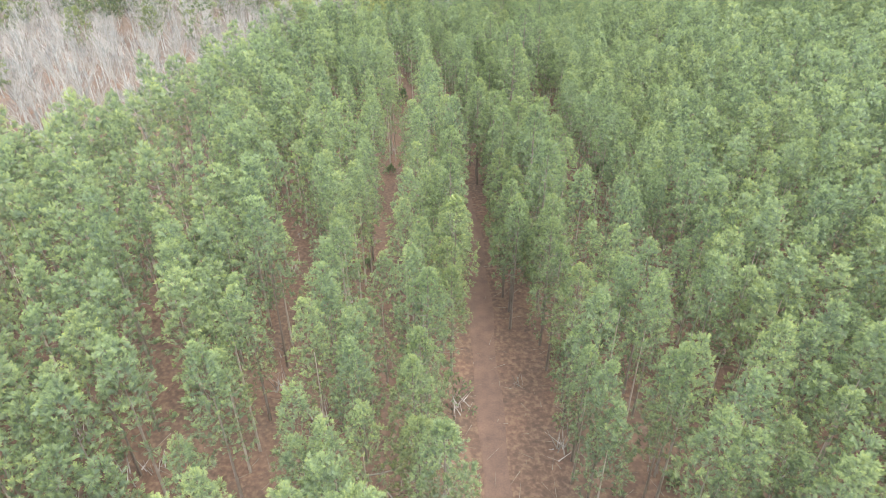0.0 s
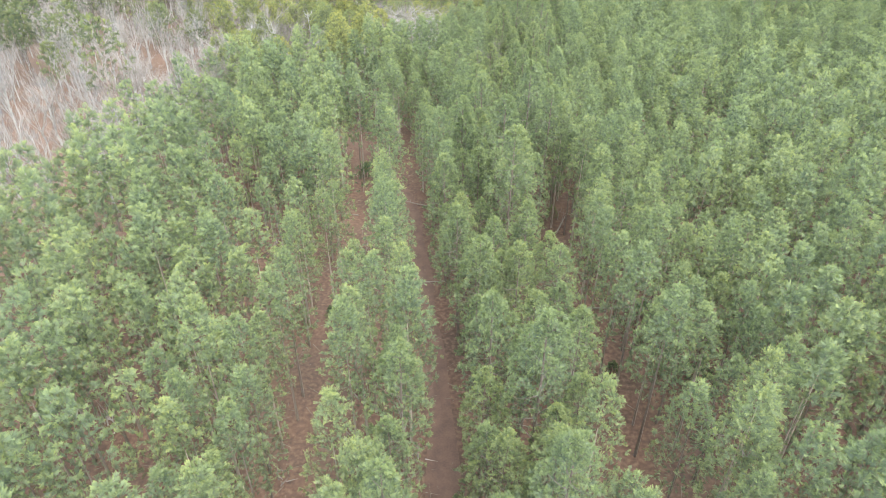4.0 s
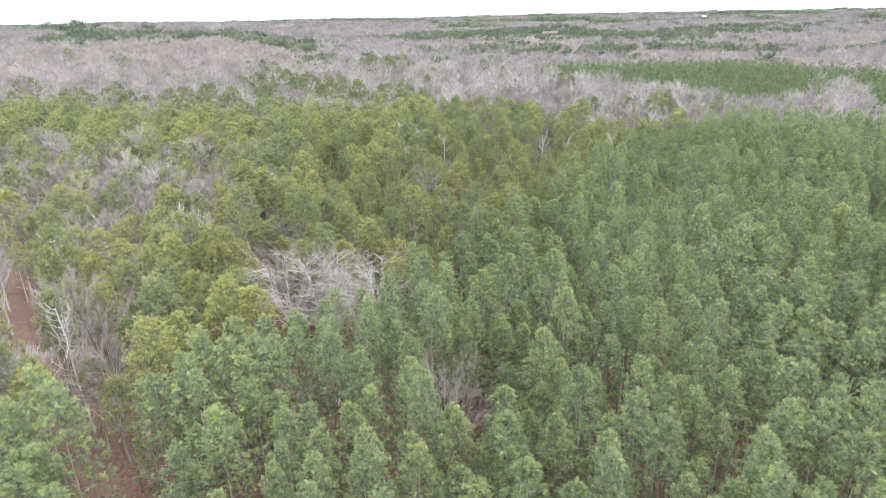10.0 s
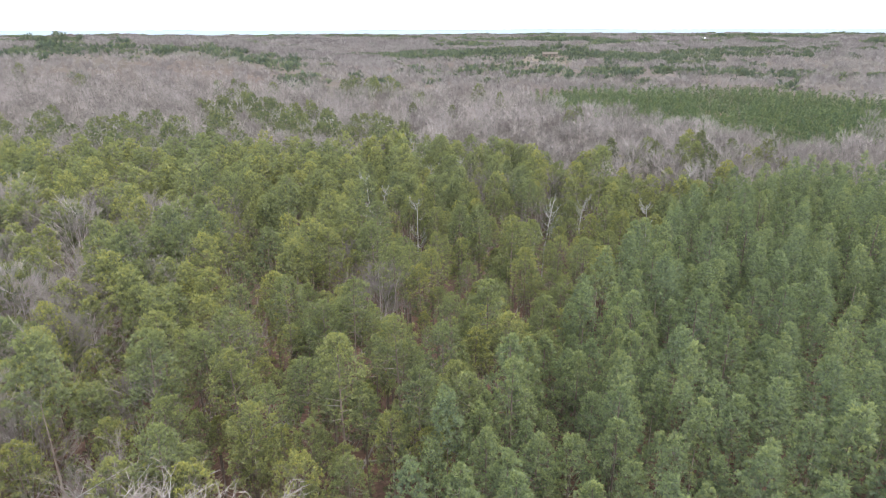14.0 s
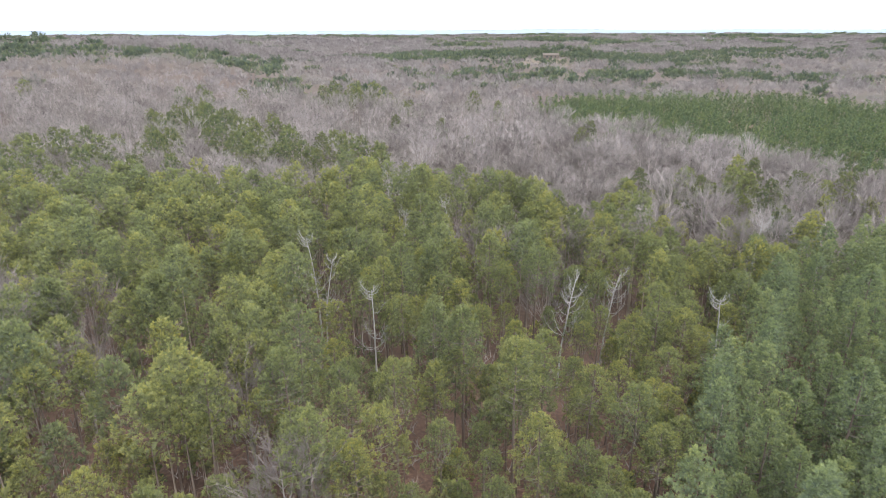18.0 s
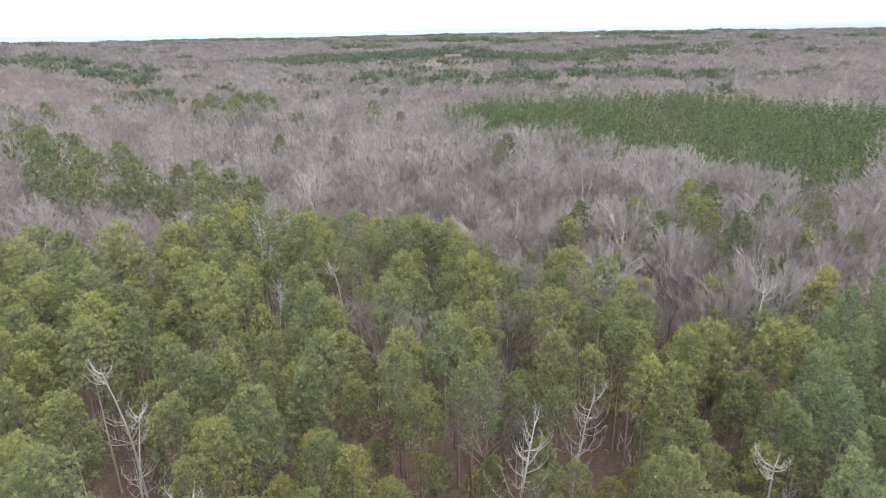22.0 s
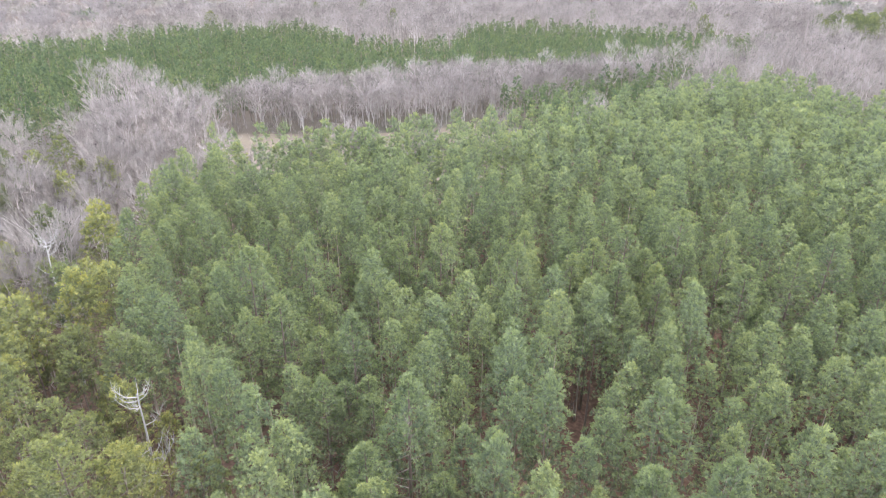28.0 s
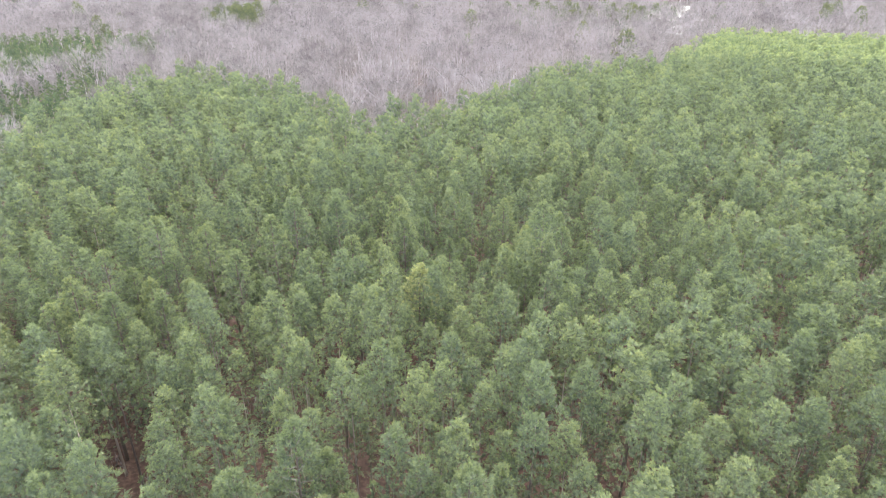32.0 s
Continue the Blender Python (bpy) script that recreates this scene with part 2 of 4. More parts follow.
# ---- the plan ----
PLANT = [(-56, -70), (-60, 60), (-54, 77), (-48, 90), (-46, 104), (-44, 117), (-40, 130), (-24, 140), (-13, 159), (-4, 172), (7, 194), (14, 210), (24, 232), (36, 248), (54, 264), (76, 267),
         (86, 249), (108, 230), (126, 218), (147, 203), (167, 191), (166, 179), (147, 168), (122, 162), (107, 160), (104, 152), (111, 132), (128, 104), (127, 62), (121, 45), (109, 37), (92, 24), (66, 4), (66, -70)]
LIGHT = [(133, 56), (172, -10), (156, -32), (130, -54), (66, -70), (66, 4), (92, 24), (109, 37), (121, 45), (127, 62)]
HARD_LEFT = [(-66, 58), (-54, 78), (-48, 91), (-46, 105), (-45, 122), (-50, 143), (-62, 160), (-75, 174), (-95, 180), (-140, 160), (-150, 100), (-110, 60)]
WILD = [(-46, 124), (-40, 130), (-24, 140), (-13, 159), (-4, 172), (7, 194), (14, 210), (24, 232), (36, 248), (31, 260), (17, 266), (6, 290), (-12, 294), (-29, 303),
        (-39, 285), (-68, 287), (-88, 285), (-115, 275), (-150, 300), (-190, 280), (-150, 240), (-107, 215), (-95, 180), (-75, 174), (-62, 160), (-52, 143), (-48, 130)]
YOUNG = [(6, 458), (14, 425), (32, 380), (54, 362), (62, 336), (78, 322), (92, 318), (106, 334), (124, 350), (132, 347), (120, 322), (118, 312), (129, 313), (141, 306), (166, 289), (190, 263),
         (199, 238), (223, 212), (255, 190), (298, 168), (313, 235), (312, 304), (245, 296), (230, 322), (273, 382), (240, 437), (200, 434), (171, 457), (144, 516), (44, 505)]
YOUNG_EAST = [(128, 221), (150, 206), (170, 196), (205, 204), (192, 222), (177, 231), (156, 248)]
BELT = [(121, 304), (132, 275), (144, 261), (156, 250), (177, 232), (192, 223), (205, 205), (222, 212), (198, 238), (190, 262), (166, 288), (141, 305), (128, 312)]
FIELD = [(80, 270), (88, 256), (109, 234), (128, 221), (156, 249), (144, 260), (132, 274), (121, 303), (108, 300), (94, 286)]
TRACK = [(-118, 228), (-101, 208), (-83, 183), (-55, 152), (-31, 133), (-20, 121), (-13.4, 109), (-8.8, 90), (-4, 70), (-1.6, 50), (2, 20), (8, -30)]
# pine groups in the bare woods: centre, half-lengths, turn
GROUPS = [(-56, 324, 34, 13, 148), (-106, 370, 22, 14, 130), (-95, 482, 84, 19, 132), (-202, 597, 76, 30, 145), (-315, 590, 80, 46, 170), (30, 640, 120, 40, 0), (140, 640, 120, 26, 5),
          (60, 900, 200, 120, 0), (210, 620, 70, 22, 170), (-90, 1000, 260, 90, 0), (330, 1000, 120, 50, 20), (270, -30, 40, 12, 40), (330, 140, 30, 12, 0)]


def inside(poly, x, y):
    hit = np.zeros(x.shape, bool)
    for (x0, y0), (x1, y1) in zip(poly, poly[1:] + poly[:1]):
        if y0 != y1:
            hit ^= ((y0 > y) != (y1 > y)) & (x < (x1 - x0) * (y - y0) / (y1 - y0) + x0)
    return hit


def off_line(line, x, y):
    d = np.full(x.shape, 1e9)
    for (x0, y0), (x1, y1) in zip(line, line[1:]):
        s = np.clip(((x - x0) * (x1 - x0) + (y - y0) * (y1 - y0)) / ((x1 - x0) ** 2 + (y1 - y0) ** 2), 0, 1)
        d = np.minimum(d, np.hypot(x - x0 - s * (x1 - x0), y - y0 - s * (y1 - y0)))
    return d


def in_groups(x, y):
    hit = np.zeros(x.shape, bool)
    for cx, cy, a, b, turn in GROUPS:
        c, s = math.cos(radians(turn)), math.sin(radians(turn))
        u, v = (x - cx) * c + (y - cy) * s, (y - cy) * c - (x - cx) * s
        hit |= (u / a) ** 2 + (v / b) ** 2 + 0.35 * np.sin(x * 0.11) * np.sin(y * 0.13 + 1) < 1
    return hit


def step(a, b, v):
    s = np.clip((v - a) / (b - a), 0, 1)
    return s * s * (3 - 2 * s)


def height(x, y):
    """The lie of the land: nearly level at the stand, low hills round it."""
    r = np.hypot(x, y - 200)
    h = 0.25 * np.sin(x * 0.05 + 1) * np.sin(y * 0.043)
    h = h + step(250, 600, r) * (4 * np.sin(x * 0.0071 + 0.6) * np.sin(y * 0.0063 + 1.1) + 2.5 * np.sin(x * 0.017 + y * 0.009))
    h = h + 20 * np.exp(-(((x + 330) / 190) ** 2 + ((y - 690) / 240) ** 2))
    h = h + 9 * np.exp(-(((x - 690) / 330) ** 2 + ((y - 850) / 330) ** 2))
    h = h + 18 * np.exp(-(((x + 640) / 210) ** 2 + ((y - 900) / 190) ** 2))
    h = h + 10 * np.exp(-(((x - 40) / 70) ** 2 + ((y - 860) / 60) ** 2))
    h = h + step(1300, 3400, r) * (2 - 0.0032 * x + 4 * np.sin(x * 0.0016) * np.sin(y * 0.0013 + 2) + 3 * np.sin(x * 0.004 + y * 0.003))
    return h


# ---- mesh helpers ----
rng = np.random.default_rng(7)


def mesh_np(name, verts, faces, mats, index=None, tint=None, fan=None):
    """A mesh of triangles from arrays."""
    me = bpy.data.meshes.new(name)
    verts, faces = np.asarray(verts, np.float32), np.asarray(faces, np.int32)
    me.vertices.add(len(verts))
    me.vertices.foreach_set("co", verts.ravel())
    me.loops.add(faces.size)
    me.loops.foreach_set("vertex_index", faces.ravel())
    me.polygons.add(len(faces))
    me.polygons.foreach_set("loop_start", np.arange(len(faces), dtype=np.int32) * 3)
    for m in mats:
        me.materials.append(m)
    if index is not None:
        me.polygons.foreach_set("material_index", np.asarray(index, np.int32))
    me.update(calc_edges=True)
    if tint is not None:
        me.attributes.new("tint", "FLOAT", "POINT").data.foreach_set("value", np.asarray(tint, np.float32))
    if fan is not None:
        me.attributes.new("fan", "FLOAT_VECTOR", "POINT").data.foreach_set("vector", np.asarray(fan, np.float32).ravel())
    return me


def part(name, me, parent, label=""):
    ob = new(name, me)
    ob.parent = parent
    return tagged(ob, label)


class Bits:
    """Collects triangles of one or more materials. fan: for each corner its side, its way along the strand, and its tuft."""

    def __init__(self):
        self.v, self.f, self.i, self.fan, self.n = [], [], [], [], 0

    def add(self, v, f, fan=None, mat=0):
        v, f = np.asarray(v, float), np.asarray(f, int)
        self.v.append(v)
        self.f.append(f + self.n)
        self.i.append(np.full(len(f), mat))
        self.fan.append(np.zeros((len(v), 3)) if fan is None else fan)
        self.n += len(v)
        return self

    def arrays(self):
        return np.concatenate(self.v), np.concatenate(self.f), np.concatenate(self.i), np.concatenate(self.fan)


def unit(v):
    return v / np.maximum(np.linalg.norm(v, axis=-1, keepdims=True), 1e-9)


def fans(base, way, length, width, tuft, face=None):
    """One fan of strands for each base point, which opens along way. tuft: a number for each, by which its tone varies."""
    n = len(base)
    turn = unit(rng.normal(size=(n, 3)))
    side = unit(np.cross(way, turn if face is None else face + 0.6 * turn))
    length, width = np.broadcast_to(length, n)[:, None], np.broadcast_to(width, n)[:, None]
    tip, half = base + way * length, side * width * 0.5
    fan = np.zeros((n, 3, 3))
    fan[:, 1, 0], fan[:, 2, 0], fan[:, 1:, 1], fan[:, :, 2] = -1, 1, 1, np.broadcast_to(tuft, n)[:, None]
    return np.stack([base, tip - half, tip + half], 1).reshape(-1, 3), np.arange(3 * n).reshape(n, 3), fan.reshape(-1, 3)


def spikes(base, way, length, width):
    """One tapered twig for each base point."""
    n = len(base)
    side = unit(np.cross(way, unit(rng.normal(size=(n, 3)))))
    length, width = np.broadcast_to(length, n)[:, None], np.broadcast_to(width, n)[:, None]
    return np.stack([base - side * width * 0.5, base + side * width * 0.5, base + way * length], 1).reshape(-1, 3), np.arange(3 * n).reshape(n, 3)


def tube(points, radii, sides=6):
    """A tapered, bent stem."""
    points = np.asarray(points, float)
    ways = unit(np.gradient(points, axis=0))
    ref = np.array([0.31, 0.95, 0.05])
    v = []
    for p, w, r in zip(points, ways, radii):
        u = unit(np.cross(w, ref))
        q = np.cross(w, u)
        a = np.arange(sides) * 2 * np.pi / sides
        v.append(p + r * (np.cos(a)[:, None] * u + np.sin(a)[:, None] * q))
    f = []
    for k in range(len(points) - 1):
        for s in range(sides):
            a, b = k * sides + s, k * sides + (s + 1) % sides
            f += [(a, b, b + sides), (a, b + sides, a + sides)]
    return np.concatenate(v), np.array(f)


def pine_arrays(tall, spread, base, boughs, tufts, fan, length, width, flat=False, heart=0.2, dome=1.5):
    """Trunk with boughs, needles and dead stubs of one pine. base: where the crown begins, as a share of the height."""
    lean = rng.normal(0, 0.012, 2)
    z = np.linspace(0, 1, 7)
    wob = np.cumsum(rng.normal(0, 0.035, (7, 2)), 0)
    stem = np.column_stack([lean[0] * z * tall + wob[:, 0], lean[1] * z * tall + wob[:, 1], z * tall * 0.97])
    r0 = 0.0085 * tall + 0.02
    trunk, limbs, leaf = tube(stem, r0 * (1 - 0.9 * z) + 0.012, 6), Bits(), Bits()
    k = np.arange(boughs)
    u = ((k + 0.5) / boughs) ** (0.8 if flat else 0.92)
    az = k * 2.39996 + rng.normal(0, 0.35, boughs)
    lop = 1 + 0.16 * np.cos(az - rng.uniform(0, 6.28)) * rng.uniform(0.2, 1)

    def outline(u):
        if flat:
            return spread * np.sqrt(np.maximum(1 - ((u - 0.3) / 0.72) ** 2, 0.02))
        return spread * np.maximum(1 - u ** dome, 0.0) ** 0.64 * (0.7 + 0.3 * np.minimum(u / 0.25, 1)) + 0.22

    reach = outline(u) * lop * rng.uniform(0.88, 1.10, boughs)
    rise = np.radians(2 + 50 * u + rng.normal(0, 9, boughs))
    zz = tall * (base + (0.985 - base) * u)
    ways = np.column_stack([np.cos(az) * np.cos(rise), np.sin(az) * np.cos(rise), np.sin(rise)])
    foot = np.column_stack([np.interp(zz, stem[:, 2], stem[:, 0]), np.interp(zz, stem[:, 2], stem[:, 1]), zz - reach * np.sin(rise) * 0.55])
    for j in range(0, boughs, 4):
        tip = foot[j] + ways[j] * reach[j]
        midp = (foot[j] + tip) / 2 + np.array([0, 0, -0.1 * reach[j]])
        limbs.add(*tube([foot[j], midp, tip], [0.022 + 0.010 * reach[j], 0.018, 0.007], 3))
    # every bough ends in a rounded clump of shoots, each with a tuft of needles
    j = np.repeat(k, tufts)
    m = len(j)
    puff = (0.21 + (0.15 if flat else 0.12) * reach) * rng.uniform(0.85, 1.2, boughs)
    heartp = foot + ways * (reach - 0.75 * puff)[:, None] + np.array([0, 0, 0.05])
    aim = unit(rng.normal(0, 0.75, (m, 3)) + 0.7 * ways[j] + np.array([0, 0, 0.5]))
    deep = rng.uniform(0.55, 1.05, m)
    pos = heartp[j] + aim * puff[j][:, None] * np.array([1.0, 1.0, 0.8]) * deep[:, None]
    # Beside chance and new growth, upper and outer tufts get painted light.
    growth_and_light = np.clip(0.6 * rng.random(m) + 0.5 * (deep - 0.55) + 0.25 * aim[:, 2] + 0.15 * (u[j] - 0.4), 0, 1)
    jj = np.repeat(np.arange(m), fan)
    size = length * rng.uniform(0.8, 1.25, m)
    way = unit(aim[jj] * 0.7 + np.array([0, 0, 0.25]) + rng.normal(0, 0.55, (len(jj), 3)))
    leaf.add(*fans(pos[jj] + aim[jj] * (size[jj] * rng.uniform(-0.35, 0.2, len(jj)))[:, None], way, size[jj] * rng.uniform(0.75, 1.15, len(jj)), width * rng.uniform(0.7, 1.3, len(jj)), growth_and_light[jj]))
    # looser needles within the crown, their tone kept dark as painted inner shade
    m = int(boughs * tufts * fan * heart)
    us = rng.random(m) ** 0.9
    a = rng.uniform(0, 6.28, m)
    r = outline(us) * np.sqrt(rng.random(m)) * 0.7
    zs = tall * (base + (0.95 - base) * us)
    pos = np.column_stack([np.interp(zs, stem[:, 2], stem[:, 0]) + r * np.cos(a), np.interp(zs, stem[:, 2], stem[:, 1]) + r * np.sin(a), zs])
    aim = unit(np.column_stack([np.cos(a), np.sin(a), np.full(m, 0.8)]) + rng.normal(0, 0.5, (m, 3)))
    leaf.add(*fans(pos, aim, length * 1.3, width * 1.5, 0.25 * rng.random(m)))
    stubs = []
    for q in range(3):
        h = tall * rng.uniform(base * 0.5, base * 1.02)
        a = rng.uniform(0, 6.28)
        p = np.array([np.interp(h, stem[:, 2], stem[:, 0]), np.interp(h, stem[:, 2], stem[:, 1]), h])
        w = np.array([math.cos(a), math.sin(a), rng.uniform(-0.2, 0.3)])
        ln = rng.uniform(0.7, 1.8)
        stubs.append(tube([p, p + w * ln * 0.6, p + w * ln + np.array([0, 0, -0.15])], [0.03, 0.02, 0.006], 3))
    return trunk, limbs, leaf, stubs


def pine_thing(name, tall, spread, base, boughs, tufts, needles, label, category, group, flat=False):
    """A pine as a thing of its own: trunk with its boughs, dead branches, crown."""
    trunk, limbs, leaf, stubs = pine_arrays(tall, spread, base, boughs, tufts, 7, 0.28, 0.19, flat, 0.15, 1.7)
    root = tagged(new(name), label, category, group)
    wood = Bits()
    wood.add(*trunk)
    v, f, _, _ = limbs.arrays()
    v, f, i, _ = wood.add(v, f, None, 1).arrays()
    stem = part("trunk", mesh_np("trunk", v, f, [M_PBARK, M_LIMB], i), root)
    for v, f in stubs:
        part("dead_branch", mesh_np("dead_branch", v, f, [M_LIMB]), stem)
    v, f, _, fan = leaf.arrays()
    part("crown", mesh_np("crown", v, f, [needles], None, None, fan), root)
    return root


def pine_simple(tall, spread, base, boughs, tufts, fan, length, width, flat=False, heart=0.25, dome=1.65):
    """A pine in one set of triangles: needles are material 0, wood is material 1."""
    trunk, limbs, leaf, _ = pine_arrays(tall, spread, base, boughs, tufts, fan, length, width, flat, heart, dome)
    z = np.linspace(0, 0.72, 2)
    return leaf.add(*tube(np.column_stack([z * 0, z * 0, z * tall]), [0.0085 * tall + 0.02, 0.03], 3), None, 1).arrays()


def bare_arrays(tall, spread, limbs_n, subs, twigs, shoots, wide=1.0, sides=4, lift=1.0):
    """A leafless broadleaf tree: stem and limbs, and its fine twigs."""
    wood, fine = Bits(), Bits()
    fork = tall * rng.uniform(0.24, 0.36)
    r0 = 0.011 * tall + 0.03
    wood.add(*tube([(0, 0, 0), (rng.normal(0, 0.15), rng.normal(0, 0.15), fork * 0.6), (rng.normal(0, 0.25), rng.normal(0, 0.25), fork)], [r0, r0 * 0.85, r0 * 0.7], sides))
    base = np.array([0, 0, fork])
    tips, dirs = [], []
    for k in range(limbs_n):
        a = k * 2.4 + rng.normal(0, 0.3)
        out = spread * rng.uniform(0.35, 0.95) if k else 0.1
        top = np.array([math.cos(a) * out, math.sin(a) * out, tall * (1 - 0.42 * (out / spread) ** 2) * rng.uniform(0.86, 0.98)])
        knee = base + (top - base) * 0.45 + np.array([math.cos(a), math.sin(a), 0]) * out * 0.18 + rng.normal(0, 0.25, 3)
        s = base - np.array([0, 0, rng.uniform(0, 0.35) * fork])
        wood.add(*tube([s, knee, top], [r0 * 0.42, r0 * 0.24, 0.012 * wide], max(3, sides - 1)))
        for q in range(subs):
            t = rng.uniform(0.25, 1.0)
            p = s + (knee - s) * t * 2 if t < 0.5 else knee + (top - knee) * (t - 0.5) * 2
            b = a + rng.normal(0, 0.75)
            w = unit(np.array([math.cos(b), math.sin(b), rng.uniform(0.45, 1.7) * lift]))
            ln = tall * rng.uniform(0.10, 0.22)
            e = p + w * ln
            wood.add(*tube([p, e], [0.024 * wide, 0.006 * wide], 3))
            tips.append((p, e, w, ln))
    p = np.array([t[0] for t in tips])
    e = np.array([t[1] for t in tips])
    w = np.array([t[2] for t in tips])
    ln = np.array([t[3] for t in tips])
    j = np.repeat(np.arange(len(tips)), twigs)
    s = rng.uniform(0.2, 1.0, len(j))[:, None]
    start = p[j] + (e[j] - p[j]) * s
    way = unit(w[j] + rng.normal(0, 0.42, (len(j), 3)) + np.array([0, 0, 0.3 * lift]))
    lng = ln[j] * rng.uniform(0.4, 0.8, len(j))
    fine.add(*spikes(start, way, lng, 0.035 * wide))
    if shoots:
        jj = np.repeat(np.arange(len(j)), shoots)
        st = start[jj] + way[jj] * (lng[jj] * rng.uniform(0.3, 1, len(jj)))[:, None]
        fine.add(*spikes(st, unit(way[jj] + rng.normal(0, 0.55, (len(jj), 3))), lng[jj] * 0.55, 0.028 * wide))
    return wood, fine


def bare_thing(name, tall, spread, limbs_n, subs, twigs, shoots, wood_m, twig_m, label, category, group, haze=10, wide=1.0, haze_m=M_HAZE, lift=1.0):
    wood, fine = bare_arrays(tall, spread, limbs_n, subs, twigs, shoots, wide, 4, lift)
    root = tagged(new(name), label, category, group)
    v, f, _, _ = wood.arrays()
    part("trunk", mesh_np("trunk", v, f, [wood_m]), root)
    fine.add(*sprays(np.array([0, 0, tall * 0.62]), np.array([spread, spread, tall * 0.33]), int(haze * spread ** 2), 1.3, 0.9), 1)
    v, f, i, fan = fine.arrays()
    part("crown", mesh_np("crown", v, f, [twig_m, haze_m], i, None, fan), root)
    return root


def bare_simple(tall, spread, limbs_n, subs, twigs, wide):
    wood, fine = bare_arrays(tall, spread, limbs_n, subs, twigs, 0, wide, 3)
    out = Bits()
    out.add(*sprays(np.array([0, 0, tall * 0.62]), np.array([spread, spread, tall * 0.34]), 110, 0.46 * spread, 0.34 * spread))
    v, f, _, fan = fine.arrays()
    out.add(v, f, fan, 1)
    v, f, _, fan = wood.arrays()
    return out.add(v, f, fan, 1).arrays()


def sprays(mid, size, count, length, width, lift=0.5):
    """Fans of fine twigs over the outer part of a rounded crown."""
    way = unit(rng.normal(0, 1, (count, 3)) + np.array([0, 0, lift]))
    st = mid + way * size * rng.uniform(0.35, 0.85, (count, 1))
    aim = unit(way * np.array([0.75, 0.75, 0.6]) + np.array([0, 0, 0.75]) + rng.normal(0, 0.22, (count, 3)))
    return fans(st, aim, length * rng.uniform(0.7, 1.3, count), width * rng.uniform(0.7, 1.3, count), rng.random(count), way)


def bare_far(tall, spread, count, wide, limbs_n=7):
    """A distant leafless tree: limbs that rise from a short stem and part, and a rounded crown of twig fans."""
    out = Bits()
    mid, size = np.array([0, 0, tall * 0.64]), np.array([spread, spread, tall * 0.31])
    out.add(*sprays(mid, size, count, 0.42 * spread, 0.30 * spread))
    way = unit(rng.normal(0, 1, (limbs_n, 3)) * np.array([1, 1, 0.4]) + np.array([0, 0, 0.5]))
    foot = np.tile(np.array([0, 0, tall * 0.26]), (limbs_n, 1)) + rng.uniform(0, 1, (limbs_n, 1)) * np.array([0, 0, tall * 0.2])
    tip = mid + way * size
    knee = foot + (tip - foot) * np.array([0.6, 0.6, 0.45])
    for p, q, w in ((foot, knee, 1.0), (knee, tip, 0.7)):
        ln = np.linalg.norm(q - p, axis=1)
        out.add(*spikes(p, (q - p) / ln[:, None], ln * 1.2, wide * w), None, 1)
    for k in range(limbs_n):
        out.add(*spikes(np.tile(knee[k], (4, 1)), unit(tip[k] - knee[k] + rng.normal(0, 0.9, (4, 3)) + np.array([0, 0, 0.6])), 0.6 * spread * rng.uniform(0.6, 1.2, 4), wide * 0.5), None, 1)
    return out.add(*tube([(0, 0, 0), (0, 0, tall * 0.5)], [0.17, 0.10], 3), None, 1).arrays()


def crown_cluster(count, reach, tall, spread, count_fans):
    """Distant crowns, several to a group, with ragged rounded tops."""
    out = Bits()
    for k in range(count):
        a, o = k * 2.4, reach * math.sqrt((k + 0.3) / count)
        h, r = tall * rng.uniform(0.75, 1.02), spread * rng.uniform(0.75, 1.2)
        mid = np.array([o * math.cos(a) + rng.normal(0, 0.8), o * math.sin(a) + rng.normal(0, 0.8), h * 0.62])
        out.add(*sprays(mid, np.array([r, r, h * 0.26]), count_fans, 0.35 * r + 0.12 * h, 0.8 * r, 0.8))
    return out.arrays()


def snag_thing(name, tall, lean, label):
    """A dead tree: a pale bent stem with broken, upturned limbs."""
    root = tagged(new(name), label, "dead tree", "dead trees")
    z = np.linspace(0, 1, 6)
    stem = np.column_stack([lean * z ** 2 * tall * 0.12 + rng.normal(0, 0.06, 6), rng.normal(0, 0.06, 6), z * tall])
    part("trunk", mesh_np("trunk", *tube(stem, 0.13 * (1 - 0.8 * z) + 0.02, 7), [M_SNAG]), root)
    for k in range(24):
        h = rng.uniform(0.45, 0.99)
        p = np.array([np.interp(h, z, stem[:, 0]), np.interp(h, z, stem[:, 1]), h * tall])
        a, ln = k * 2.4 + rng.normal(0, 0.4), tall * (0.06 + 0.13 * (1 - h)) * rng.uniform(0.6, 1.5)
        w = np.array([math.cos(a), math.sin(a), 0.35])
        q = [p, p + w * ln * 0.5, p + w * ln * 0.8 + np.array([0, 0, ln * 0.28]), p + w * ln + np.array([0, 0, ln * 0.6])]
        limb = Bits()
        limb.add(*tube(q, [0.042, 0.030, 0.020, 0.008], 4))
        for t in range(10):
            e = np.array(q[1 + t % 3])
            limb.add(*tube([e, e + rng.normal(0, 0.35, 3) * ln * 0.5 + np.array([0, 0, ln * 0.25])], [0.018, 0.007], 3))
        v, f, _, _ = limb.arrays()
        part("limb", mesh_np("limb", v, f, [M_SNAG]), root)
    return root


